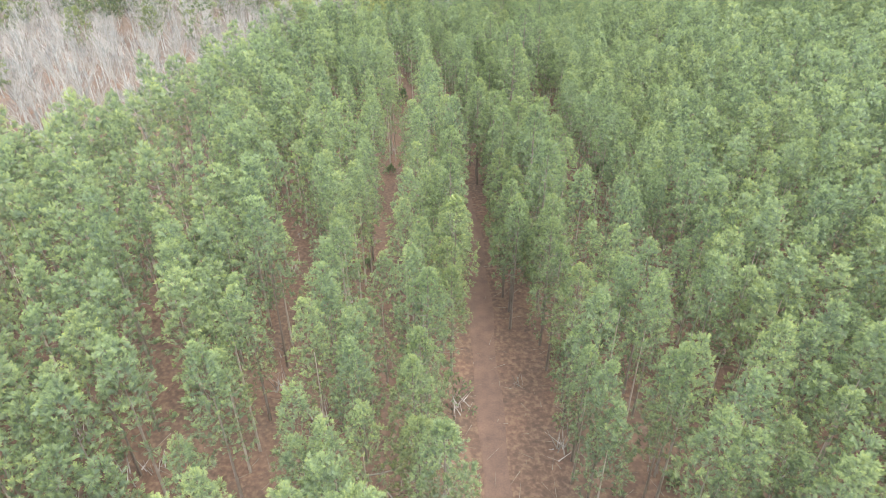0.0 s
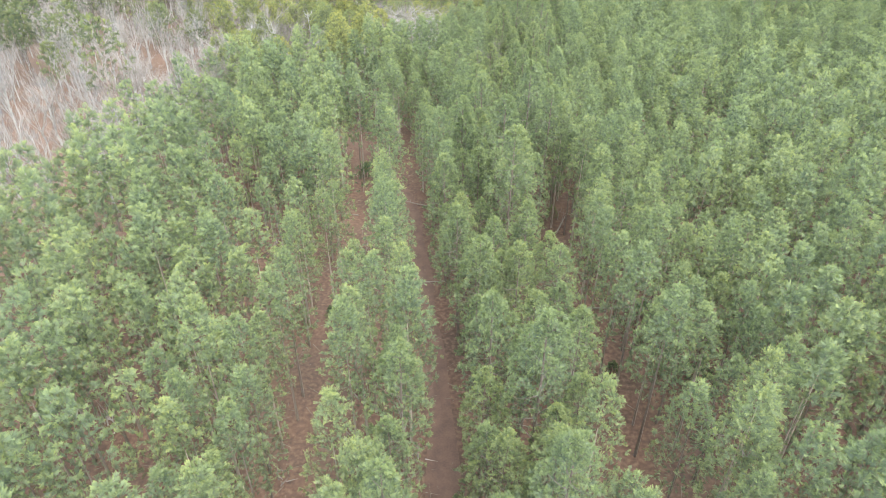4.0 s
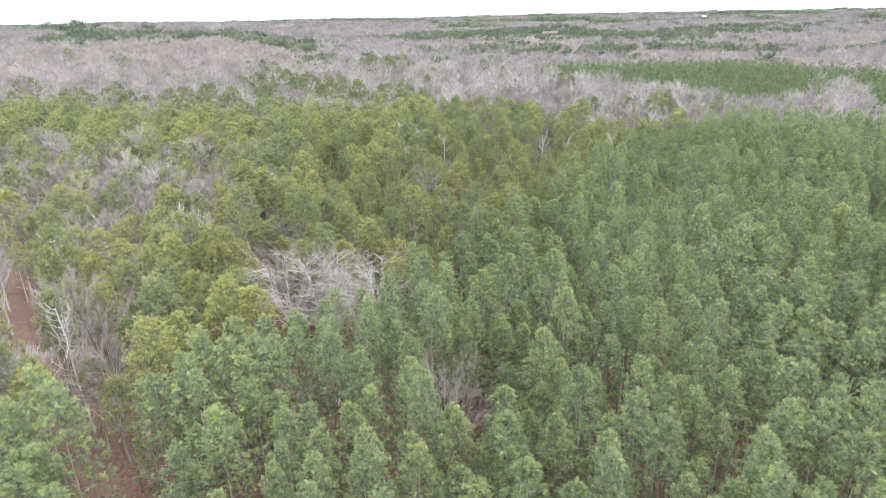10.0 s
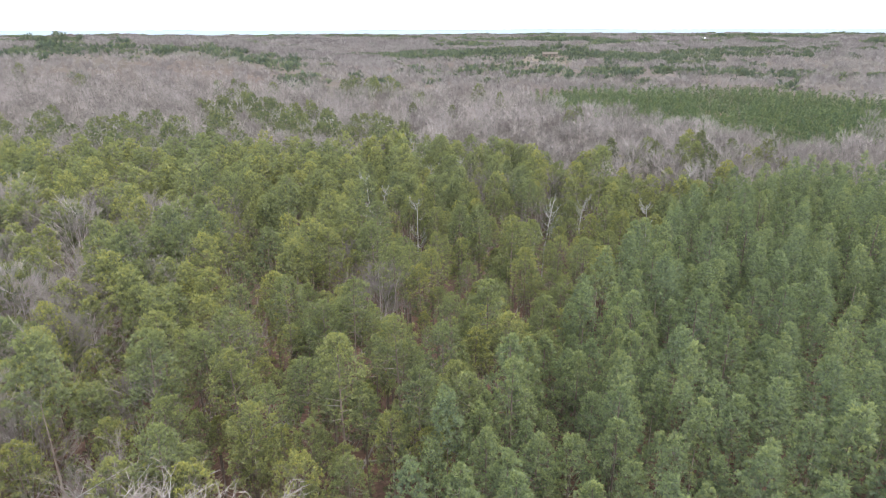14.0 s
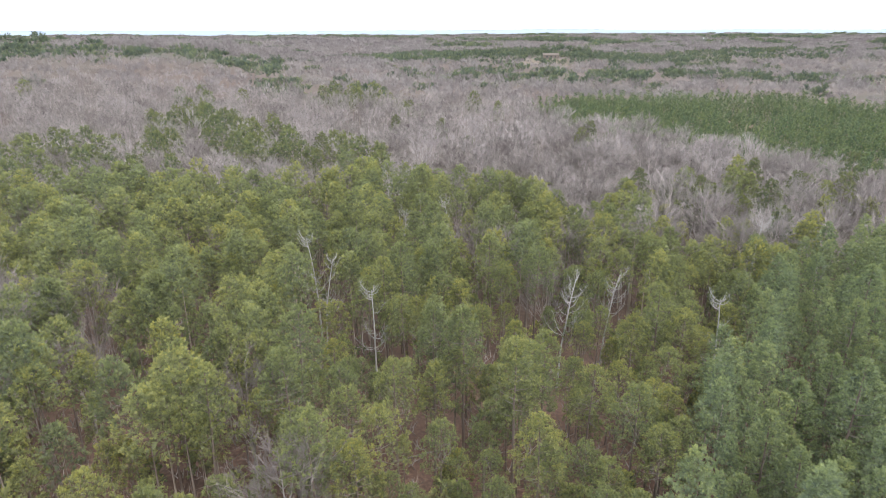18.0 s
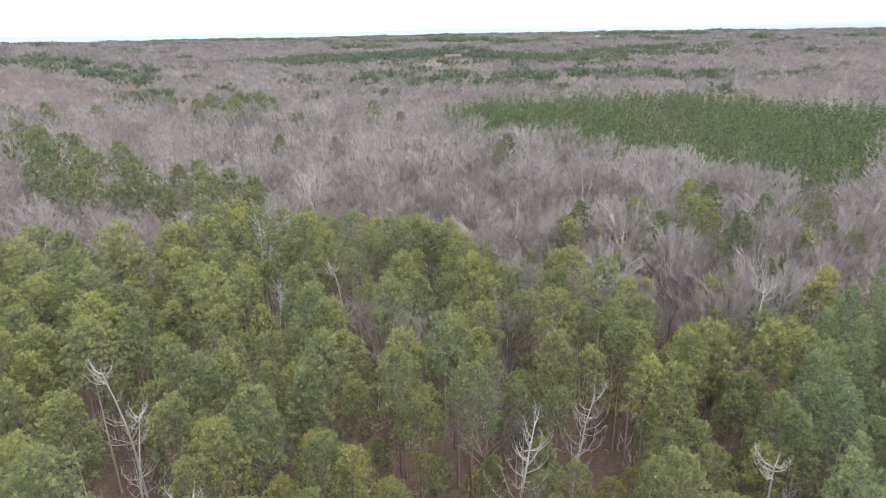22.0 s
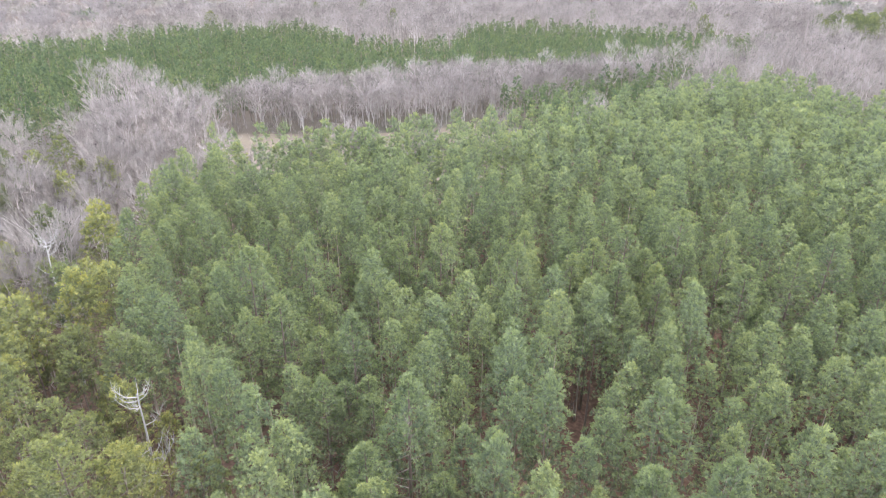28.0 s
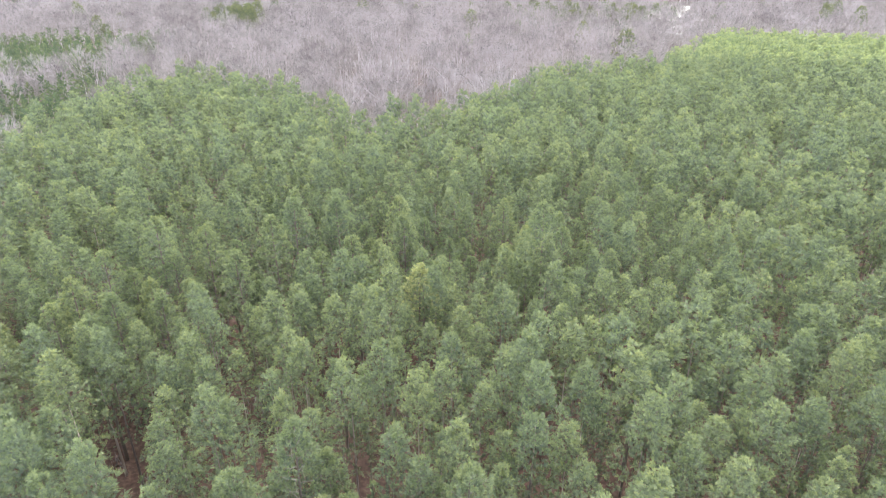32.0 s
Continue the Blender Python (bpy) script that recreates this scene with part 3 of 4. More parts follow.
def spread_out(name, protos, x, y, mats, label, category, low=0.85, high=1.15, squash=0.0):
    """Many trees, joined into one object, each a turned and scaled copy of one of the protos."""
    pick = rng.integers(0, len(protos), len(x))
    vs, fs, ix, tn, tp, n = [], [], [], [], [], 0
    z = height(x, y) - 0.05
    for q, (v, f, i, fan) in enumerate(protos):
        w = np.where(pick == q)[0]
        if not len(w):
            continue
        a, s = rng.uniform(0, 6.28, len(w)), rng.uniform(low, high, len(w))
        sh = s * rng.uniform(1 - squash, 1 + squash, len(w))
        c, d = np.cos(a) * s, np.sin(a) * s
        out = np.empty((len(w), len(v), 3), np.float32)
        out[:, :, 0] = c[:, None] * v[:, 0] - d[:, None] * v[:, 1] + x[w][:, None]
        out[:, :, 1] = d[:, None] * v[:, 0] + c[:, None] * v[:, 1] + y[w][:, None]
        out[:, :, 2] = sh[:, None] * v[:, 2] + z[w][:, None]
        vs.append(out.reshape(-1, 3))
        fs.append((f[None] + (np.arange(len(w)) * len(v))[:, None, None] + n).reshape(-1, 3))
        ix.append(np.tile(i, len(w)))
        tn.append(np.repeat(rng.random(len(w)), len(v)))
        tp.append(np.tile(fan, (len(w), 1)))
        n += len(w) * len(v)
    ob = new(name, mesh_np(name, np.concatenate(vs), np.concatenate(fs), mats, np.concatenate(ix), np.concatenate(tn), np.concatenate(tp)))
    return tagged(ob, label, category, kind="stuff")


def grid(x0, x1, y0, y1, gap, jitter):
    """Scattered places, one to each cell."""
    gx, gy = np.meshgrid(np.arange(x0, x1, gap), np.arange(y0, y1, gap))
    x, y = gx.ravel() + rng.uniform(-jitter, jitter, gx.size) * gap, gy.ravel() + rng.uniform(-jitter, jitter, gx.size) * gap
    return x, y


# ---- ground ----
def build_ground():
    rings = list(np.arange(0, 420, 10.0))
    while rings[-1] < 4880:
        rings.append(min(rings[-1] * 1.045, 4900))
    rings, sect = np.array(rings[1:]), 160
    a = np.arange(sect) * 2 * np.pi / sect
    x = np.concatenate([[40], (40 + rings[:, None] * np.cos(a)).ravel()])
    y = np.concatenate([[170], (170 + rings[:, None] * np.sin(a)).ravel()])
    f = [(0, 1 + s, 1 + (s + 1) % sect) for s in range(sect)]
    for k in range(len(rings) - 1):
        for s in range(sect):
            p, q = 1 + k * sect + s, 1 + k * sect + (s + 1) % sect
            f += [(p, p + sect, q + sect), (p, q + sect, q)]
    me = mesh_np("ground", np.column_stack([x, y, height(x, y)]), f, [M_GROUND])
    me.polygons.foreach_set("use_smooth", np.ones(len(f), bool))
    tagged(new("ground", me), "reddish-brown pine straw and leaf litter over rolling land", "ground", kind="structure")


def patch(name, poly, mat, label, lift=0.12):
    """A piece of open land laid over the ground."""
    xs, ys = [p[0] for p in poly], [p[1] for p in poly]
    bm = bmesh.new()
    cx, cy = sum(xs) / len(xs), sum(ys) / len(ys)
    rings = [[bm.verts.new((cx + (px - cx) * s, cy + (py - cy) * s, 0)) for px, py in poly] for s in (0.34, 0.67, 1.0)]
    bm.faces.new(rings[0])
    for a, b in zip(rings, rings[1:]):
        for k in range(len(poly)):
            q = (k + 1) % len(poly)
            bm.faces.new((a[k], b[k], b[q], a[q]))
    for v in bm.verts:
        v.co.z = float(height(np.array(v.co.x), np.array(v.co.y))) + lift
    me = bpy.data.meshes.new(name)
    bm.to_mesh(me)
    bm.free()
    me.materials.append(mat)
    return tagged(new(name, me), label, "field", kind="structure")


def build_track():
    """The clay track: a smooth ribbon with two worn ruts and a raised middle."""
    pts = np.array(TRACK, float)
    s = np.concatenate([[0], np.cumsum(np.hypot(*np.diff(pts, axis=0).T))])
    t = np.arange(0, s[-1], 1.5)
    x, y = np.interp(t, s, pts[:, 0]), np.interp(t, s, pts[:, 1])
    for _ in range(6):
        x[1:-1], y[1:-1] = (x[:-2] + 2 * x[1:-1] + x[2:]) / 4, (y[:-2] + 2 * y[1:-1] + y[2:]) / 4
    w = unit(np.column_stack([np.gradient(x), np.gradient(y)]))
    across = 0.8 * np.array([-1.5, -1.1, -0.8, -0.45, 0, 0.45, 0.8, 1.1, 1.5])
    lift = np.array([0.05, 0.10, 0.05, 0.10, 0.13, 0.10, 0.05, 0.10, 0.05])
    v = []
    for k in range(len(t)):
        o = across * (1 + 0.12 * math.sin(k * 0.7) + 0.1 * math.sin(k * 0.23))
        vx, vy = x[k] + w[k, 1] * o, y[k] - w[k, 0] * o
        v.append(np.column_stack([vx, vy, height(vx, vy) + lift]))
    n, f = len(across), []
    for k in range(len(t) - 1):
        for q in range(n - 1):
            a = k * n + q
            f += [(a, a + n, a + n + 1), (a, a + n + 1, a + 1)]
    tagged(new("dirt_track", mesh_np("dirt_track", np.concatenate(v), f, [M_CLAY])), "rutted red clay track between the pine rows", "track", kind="structure")


build_ground()
build_track()
patch("bare_soil", [(105 + 10 * math.cos(a), 458 + 28 * math.sin(a)) for a in np.arange(12) * math.pi / 6], M_CLAY, "bare reddish soil among the young pines", 0.15)
patch("clearing", FIELD, M_FIELD, "tan dry grass clearing at the edge of the woods")

# ---- plantation pines ----
LANE = 10.3


def lane_x(y):
    """The middle of one lane between the rows, which bends a little."""
    return -4 - np.where(y < 70, 0.12, 0.24) * (y - 70)


# lanes where rows were taken out; those to the west fan out as they go north
LANES = [[(3, 10), (0.6, 36), (-2.4, 66), (-4, 77)], [(6, 18), (4, 38)], [(-2.5, 26), (-3, 37)], [(-10.4, 47), (-13.5, 74), (-16.5, 96), (-20, 112)], [(-11, 12), (-13.5, 30), (-19, 48), (-25, 63)],
         [(-18, 20), (-22, 29), (-29, 40), (-34, 58), (-41, 72)], [(-18, 74), (-22, 82), (-28, 90), (-36, 100)], [(15, 30), (12.5, 50), (9, 64), (6, 84), (3.5, 99), (-1.7, 114)]]


def in_lane(x, y):
    hit = np.zeros(x.shape, bool)
    for lane in LANES:
        hit |= off_line(lane, x, y) < 1.45
    return hit


def rows_of_pines():
    """Rows about 3.1 m apart, close to 3 m from tree to tree, with lanes cleared through the older part."""
    u, v = np.meshgrid(np.arange(-64, 64), np.arange(-32, 116))
    u, v = u.ravel(), v.ravel()
    y = v * 2.95 + rng.normal(0, 0.5, len(u)) + (u % 5) * 0.6
    x = lane_x(y) + u * 3.1 + rng.normal(0, 0.5, len(u))
    keep = np.where(in_lane(x, y), rng.random(len(u)) < 0.07, rng.random(len(u)) > 0.1)
    stay = inside(PLANT, x, y) & keep & (off_line(TRACK, x, y) > 2.3) & clear_of(x, y)
    return x[stay], y[stay]


SNAGS = [(-25, 246), (-23, 288), (-17, 269), (-9, 272), (-22.5, 240), (13, 242), (23, 231), (-14, 231), (7, 236), (-42.5, 145), (-46, 138), (34, 253), (-36, 147), (-39, 154), (-27, 144)]
OAKS = [(-23, 217), (-61, 223), (-70, 238), (-64, 198), (-29, 192), (-38, 172), (-43, 222), (10, 259), (16, 260), (-4, 263), (0, 255), (-42, 256), (6, 246), (45, 273), (-36, 141), (-28, 168), (-5, 140),
        (-15, 204), (-41, 148), (26, 262), (20, 268), (-8, 279), (-56, 118), (-47, 117), (-75, 226), (-33, 180), (37, 256), (31, 258), (-70, 200), (-66, 204)]


def clear_of(x, y):
    """Leaves room round the dead and the bare trees."""
    ok = (np.hypot((x + 20.5) / 8.0, (y - 157) / 7.0) > 1) & (np.hypot(x - 44.2, y - 178.9) > 2.2)
    for sx, sy in SNAGS:
        ok &= np.hypot(x - sx, (y - sy + 2.8) / 2.2) > 1.9
    for sx, sy in OAKS[:22]:
        ok &= np.hypot(x - sx, (y - sy + 1.6) / 1.6) > 2.0
    return ok


PATH = [(0, 18), (0, 120), (4, 185), (26, 196)]
px, py = rows_of_pines()
near = np.minimum(np.minimum(off_line(PATH, px, py), off_line([(18, 205), (50, 243)], px, py) + 3), off_line([(50, 225), (58, 190), (48, 160)], px, py) + 1)
order = np.argsort(near)
close = np.zeros(len(px), bool)
close[order[:300]] = True

PINE_LABEL = ["tall plantation pine with a full grey-green crown of long needles", "slender plantation pine with a narrow green crown and bare lower trunk",
              "plantation pine with a broad lumpy crown, bright at the tips", "plantation pine with an uneven crown and dead lower branches"]
pines = []
for k in range(8):
    pines.append(pine_thing("pine_tree", 15.6 + 0.5 * (k % 3) - 0.5, (2.35, 2.15, 2.6, 2.25)[k % 4], (0.36, 0.42, 0.34, 0.40)[k % 4], 84, 6, M_PINE, PINE_LABEL[k % 4], "tree", "plantation pines"))


def plant_out(things, x, y, low=0.84, high=1.12):
    """The first things go to the first places, copies of them to the rest."""
    z = height(x, y) - 0.05
    for k in range(len(x)):
        m = Matrix.LocRotScale((x[k], y[k], z[k]), Euler((0, 0, rng.uniform(0, 6.28))), Vector((1, 1, 1)) * rng.uniform(low, high))
        if k < len(things):
            things[k].matrix_basis = m
        else:
            copy_thing(things[rng.integers(0, len(things))], m)


plant_out(pines, px[close], py[close])
FULL = ((2.0, 0.40), (1.85, 0.44), (2.15, 0.38), (1.9, 0.42), (2.05, 0.40))
LOTS = ((300, 1050, 66, 4, 5, 0.31, 0.23, "plantation_pines", "planted pines standing in straight rows on red straw"),
        (1050, 1800, 46, 3, 4, 0.46, 0.38, "plantation_pines_beyond", "planted pines in close rows with grey-green crowns"),
        (1800, 9999, 34, 2, 3, 0.66, 0.56, "plantation_pines_far", "far rows of planted pines, grey-green"))
for first, last, boughs, tufts, fan, length, width, name, label in LOTS:
    sel = order[first:last]
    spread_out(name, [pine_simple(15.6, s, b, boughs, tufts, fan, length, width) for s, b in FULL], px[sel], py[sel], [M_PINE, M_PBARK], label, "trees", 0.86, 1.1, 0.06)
lx, ly = grid(62, 180, -75, 70, 3.5, 0.3)
sel = inside(LIGHT, lx, ly)
spread_out("light_green_pines", [pine_simple(13.5, 2.2, 0.3, 30, 2, 2, 1.1, 0.85) for _ in range(3)], lx[sel], ly[sel], [M_LIGHT, M_PBARK], "lighter green stand of younger planted pines", "trees", 0.85, 1.1)

# ---- wild pines, left to themselves ----
wx, wy = grid(-200, 60, 100, 320, 2.95, 0.45)
gap = np.sin(wx * 0.19 + 0.7) * np.sin(wy * 0.17 + wx * 0.05) + 0.4 * np.sin(wx * 0.5) * np.sin(wy * 0.46)
sel = inside(WILD, wx, wy) & (rng.random(len(wx)) > 0.16 + 0.40 * (gap > 0.8) + 0.42 * (wx < -50) * (wy < 225)) & (off_line(TRACK, wx, wy) > 1.7) & clear_of(wx, wy)
wx, wy = wx[sel], wy[sel]
# pines of the narrow strip between the wild and the planted ones
STRIP = [(8, 200), (20, 220), (30, 238), (44, 254), (36, 264), (22, 252), (12, 232), (4, 210)]
sx, sy = grid(0, 50, 198, 266, 2.3, 0.4)
sel = inside(STRIP, sx, sy)
old_x, old_y = np.concatenate([px, wx]), np.concatenate([py, wy])
for x, y in zip(sx[sel], sy[sel]):
    if np.hypot(old_x - x, old_y - y).min() > 2.5 and min(math.hypot(x - q[0], y - q[1]) for q in SNAGS) > 1.5:
        old_x, old_y, wx, wy = np.append(old_x, x), np.append(old_y, y), np.append(wx, x), np.append(wy, y)
near_w = off_line([(-12, 165), (-5, 195), (4, 222)], wx, wy)
close_w = np.zeros(len(wx), bool)
close_w[np.argsort(near_w)[:260]] = True
WILD_LABEL = ["wild pine with a rounded olive-green crown on a bare trunk", "tall wild pine with a flat-topped open crown", "yellowish-green wild pine with a ragged crown", "wild pine with a dense dark green crown"]
wild = [pine_thing("wild_pine_tree", (15.0, 16.5, 13.5, 15.5)[k % 4], (2.1, 2.5, 1.8, 2.55)[k % 4], (0.56, 0.62, 0.54, 0.58)[k % 4], 66, 6, M_NAT, WILD_LABEL[k % 4], "tree", "wild pines", True) for k in range(8)]
plant_out(wild, wx[close_w], wy[close_w], 0.62, 1.1)
KINDS = ((15, 2.3, 0.5), (16.5, 2.6, 0.56), (13.5, 2.0, 0.46), (15.5, 2.7, 0.52))
sel = ~close_w & (near_w < 62)
spread_out("wild_pines", [pine_simple(t, s * 0.88, b + 0.06, 48, 4, 4, 0.40, 0.32, True) for t, s, b in KINDS], wx[sel], wy[sel], [M_NAT, M_PBARK], "uneven wild pines, olive and yellow-green, with gaps", "trees", 0.66, 1.12, 0.08)
sel = ~close_w & (near_w >= 62)
spread_out("wild_pines_beyond", [pine_simple(t, s * 0.92, b + 0.06, 36, 3, 3, 0.58, 0.48, True) for t, s, b in KINDS], wx[sel], wy[sel], [M_NAT, M_PBARK], "uneven wild pines with rounded olive crowns", "trees", 0.66, 1.12, 0.08)

qx, qy = grid(-110, 60, 110, 300, 4.2, 0.48)
sel = inside(WILD, qx, qy) & (rng.random(len(qx)) < 0.38) & (off_line(TRACK, qx, qy) > 1.7) & (np.hypot(qx + 20.5, qy - 157) > 9)
spread_out("young_wild_pines", [pine_simple(t, r, 0.25, 12, 4, 3, 0.7, 0.45, True) for t, r in ((7.5, 1.5), (9.5, 1.8), (6, 1.4))], qx[sel], qy[sel], [M_NAT, M_PBARK], "small olive pines growing up under the taller ones", "trees", 0.7, 1.15, 0.1)

EDGE = [(6, 292), (17, 266), (31, 260), (40, 254), (70, 272), (64, 302), (20, 306)]
qx, qy = grid(0, 75, 250, 310, 4.6, 0.48)
sel = inside(EDGE, qx, qy) & (rng.random(len(qx)) < 0.15)
spread_out("wild_pines_at_edge", [pine_simple(t, s * 0.95, b, 48, 4, 4, 0.46, 0.38, True) for t, s, b in KINDS], qx[sel], qy[sel], [M_NAT, M_PBARK], "olive pines thinning out into bare woods", "trees", 0.72, 1.05, 0.08)

# ---- bare broadleaf woods ----
mid_bare = [bare_simple(t, s, 7, 4, 4, 1.25) for t, s in ((15, 4.0), (13.5, 3.4), (16, 4.4), (14, 3.2))]
far_bare = [bare_far(t, s, 84, 0.11) for t, s in ((15, 4.0), (14, 3.4), (16, 4.5), (13, 3.2))]
dot_bare = [crown_cluster(4, 8.0, 14.0, 4.6, 10) for _ in range(4)]
dot_pine = [crown_cluster(4, 7.5, 15.0, 3.8, 16) for _ in range(4)]
hill_bare = [crown_cluster(3, 26.0, 12.0, 19.0, 12) for _ in range(3)]
hill_pine = [crown_cluster(3, 24.0, 13.0, 17.0, 16) for _ in range(3)]
lone_pine = [pine_simple(t, s * 1.25, 0.45, 44, 3, 3, 0.66, 0.54, True) for t, s in ((16, 2.5), (17.5, 2.9), (15, 2.2))]

OPEN = [PLANT, LIGHT, WILD, YOUNG, YOUNG_EAST, FIELD, BELT]
PASTURES = [[(300, -150), (395, -255), (425, -235), (400, -190), (330, -125)], [(248, -75), (283, -125), (292, -118), (262, -72)], [(20, 800), (58, 800), (64, 840), (62, 858), (18, 858), (14, 836)]]


def free_of(polys, x, y):
    ok = np.ones(x.shape, bool)
    for p in polys:
        ok &= ~inside(p, x, y)
    return ok


def seen_side(x, y):
    """The land on the side that the path looks to."""
    a = np.degrees(np.arctan2(x, y - 190))
    return ((a > -61) & (a < 160)) | (np.hypot(x + 60, y - 140) < 150)


hx, hy = grid(-260, 420, 40, 460, 5.5, 0.48)
far_r = np.hypot(hx, hy - 200)
ok = free_of(OPEN + PASTURES, hx, hy) & seen_side(hx, hy) & (off_line(TRACK, hx, hy) > 3) & (rng.random(len(hx)) > 0.08)
green = ok & ((in_groups(hx, hy) & (rng.random(len(hx)) < 0.72)) | (rng.random(len(hx)) < 0.008) | ((hx < -60) & (hy > 140) & (hy < 340) & (rng.random(len(hx)) < 0.42)) | (inside(HARD_LEFT, hx, hy) & (rng.random(len(hx)) < 0.09)))
ok &= ~green & ~inside(HARD_LEFT, hx, hy)
spread_out("scattered_pines", lone_pine, hx[green], hy[green], [M_OLIVE, M_PBARK], "dark olive pines scattered through the bare woods", "trees", 0.75, 1.15, 0.08)
sel = ok & (far_r < 170)
spread_out("bare_woods", mid_bare, hx[sel], hy[sel], [M_HAZE, M_HBARK], "leafless grey-brown broadleaf trees in winter", "trees", 0.78, 1.12, 0.06)
sel = ok & (far_r >= 170)
spread_out("bare_woods_beyond", far_bare, hx[sel], hy[sel], [M_HAZE, M_HBARK], "leafless pinkish-grey woods in winter", "trees", 0.78, 1.18, 0.13)
hx, hy = grid(-60, 470, -330, 40, 7.2, 0.48)
ok = free_of(OPEN + PASTURES, hx, hy) & seen_side(hx, hy) & (hx > np.where(hy < -40, 30, 95))
green = ok & (in_groups(hx, hy) | (rng.random(len(hx)) < 0.03))
spread_out("bare_woods_east", far_bare, hx[ok & ~green], hy[ok & ~green], [M_HAZE, M_HBARK], "leafless pinkish-grey woods on a low rise", "trees", 0.8, 1.25, 0.13)
spread_out("scattered_pines_east", lone_pine, hx[green], hy[green], [M_OLIVE, M_PBARK], "olive pines among the bare woods", "trees", 0.75, 1.1, 0.08)

bx, by = grid(115, 230, 195, 320, 3.9, 0.45)
sel = inside(BELT, bx, by)
spread_out("tall_bare_belt", mid_bare, bx[sel], by[sel], [M_HAZE, M_HBARK], "grey leafless trees in a dense belt, trunks showing", "trees", 0.70, 0.90, 0.06)

hx, hy = grid(-160, -44, 110, 240, 5.0, 0.48)
ok = inside(WILD, hx, hy) & (rng.random(len(hx)) < 0.55) & (off_line(TRACK, hx, hy) > 2.5)
spread_out("bare_trees_among_pines", mid_bare, hx[ok], hy[ok], [M_HAZE, M_HBARK], "leafless grey trees mixed in with wild pines", "trees", 0.8, 1.1, 0.06)
hx, hy = grid(-250, -54, -90, 62, 7.5, 0.48)
ok = ~inside(PLANT, hx, hy) & ~((hy > 38) & seen_side(hx, hy)) & ~inside(HARD_LEFT, hx, hy) & (rng.random(len(hx)) < 0.6)
spread_out("bare_woods_west", far_bare, hx[ok], hy[ok], [M_HAZE, M_HBARK], "leafless grey-brown woods beside the planted pines", "trees", 0.8, 1.12, 0.06)

# ---- young plantation ----
yx, yy = grid(0, 345, 160, 520, 3.7, 0.28)
sel = (inside(YOUNG, yx, yy) | inside(YOUNG_EAST, yx, yy)) & (np.hypot((yx - 105) / 11.0, (yy - 456) / 30.0) > 1)
spread_out("young_pines", [pine_simple(t, r, 0.08, 17, 2, 3, 0.74, 0.60, False, 0.15, 1.1) for t, r in ((10.5, 1.45), (9.5, 1.3), (11.5, 1.5), (8.5, 1.3))], yx[sel], yy[sel], [M_YOUNG, M_PBARK], "dense young planted pines, bright green", "trees", 0.8, 1.12)

# ---- distance ----
dx, dy = grid(-800, 1300, -560, 1500, 18, 0.48)
rr = np.hypot(dx, dy - 200)
ok = (rr > 260) & seen_side(dx, dy) & free_of(OPEN + PASTURES, dx, dy) & ~((dx > -260) & (dx < 420) & (dy < 460) & (dy > -330)) & ((dy > 430) | ((dx > 60) & (rr < 720)))
mott = np.sin(dx * 0.013 + 1) * np.sin(dy * 0.011 + 0.5) + 0.6 * np.sin(dx * 0.031 + dy * 0.02)
green = ok & (in_groups(dx, dy) | ((mott > 0.95) & (rng.random(len(dx)) < 0.6)) | (rng.random(len(dx)) < 0.03))
ok &= ~green
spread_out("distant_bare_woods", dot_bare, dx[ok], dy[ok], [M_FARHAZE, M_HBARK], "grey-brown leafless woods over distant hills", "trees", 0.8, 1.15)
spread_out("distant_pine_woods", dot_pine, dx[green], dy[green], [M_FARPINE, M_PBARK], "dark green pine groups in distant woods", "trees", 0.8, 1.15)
dx, dy = grid(-3600, 4800, -300, 4900, 62, 0.48)
rr = np.hypot(dx, dy - 170)
ok = (rr > 1150) & (rr < 4750) & ((dx < -800) | (dx > 1300) | (dy > 1500)) & seen_side(dx, dy) & (np.degrees(np.arctan2(dx, dy - 190)) < 88)
mott = np.sin(dx * 0.004 + 1) * np.sin(dy * 0.0035 + 0.5) + 0.5 * np.sin(dx * 0.011 + dy * 0.009)
green = ok & ((mott > 0.6) | (rng.random(len(dx)) < 0.08))
ok &= ~green
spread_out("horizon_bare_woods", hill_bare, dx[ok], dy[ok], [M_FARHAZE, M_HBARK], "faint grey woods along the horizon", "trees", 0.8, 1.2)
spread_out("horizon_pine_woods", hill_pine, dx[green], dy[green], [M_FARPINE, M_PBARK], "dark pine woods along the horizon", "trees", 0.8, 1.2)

# the last ridge, tinted blue in place of haze, woods along its brow
az = np.radians(np.arange(-48, 92, 0.12))
brow = 47 + 3.0 * np.sin(az * 9 + 1) + 2.0 * np.sin(az * 23) + np.random.default_rng(5).uniform(-1.6, 1.6, len(az))
rings = []
for r, k in ((4700, 0.0), (4770, 0.7), (4815, 1.0), (4835, 0.0)):
    px, py = r * np.sin(az), 170 + r * np.cos(az)
    rings.append(np.column_stack([px, py, height(px, py) * (1 - k) + (brow - 0.0025 * px) * k - 3 * (k == 0)]))
n_az, v = len(az), np.concatenate(rings)
q = (np.arange(3)[:, None] * n_az + np.arange(n_az - 1)[None, :]).ravel()
f = np.concatenate([np.column_stack([q, q + n_az, q + n_az + 1]), np.column_stack([q, q + n_az + 1, q + 1])])
tagged(new("backdrop", mesh_np("backdrop", v, f[:, ::-1], [M_RIDGE])), "low wooded ridge on the horizon, coloured blue for haze", "ridge", kind="structure")


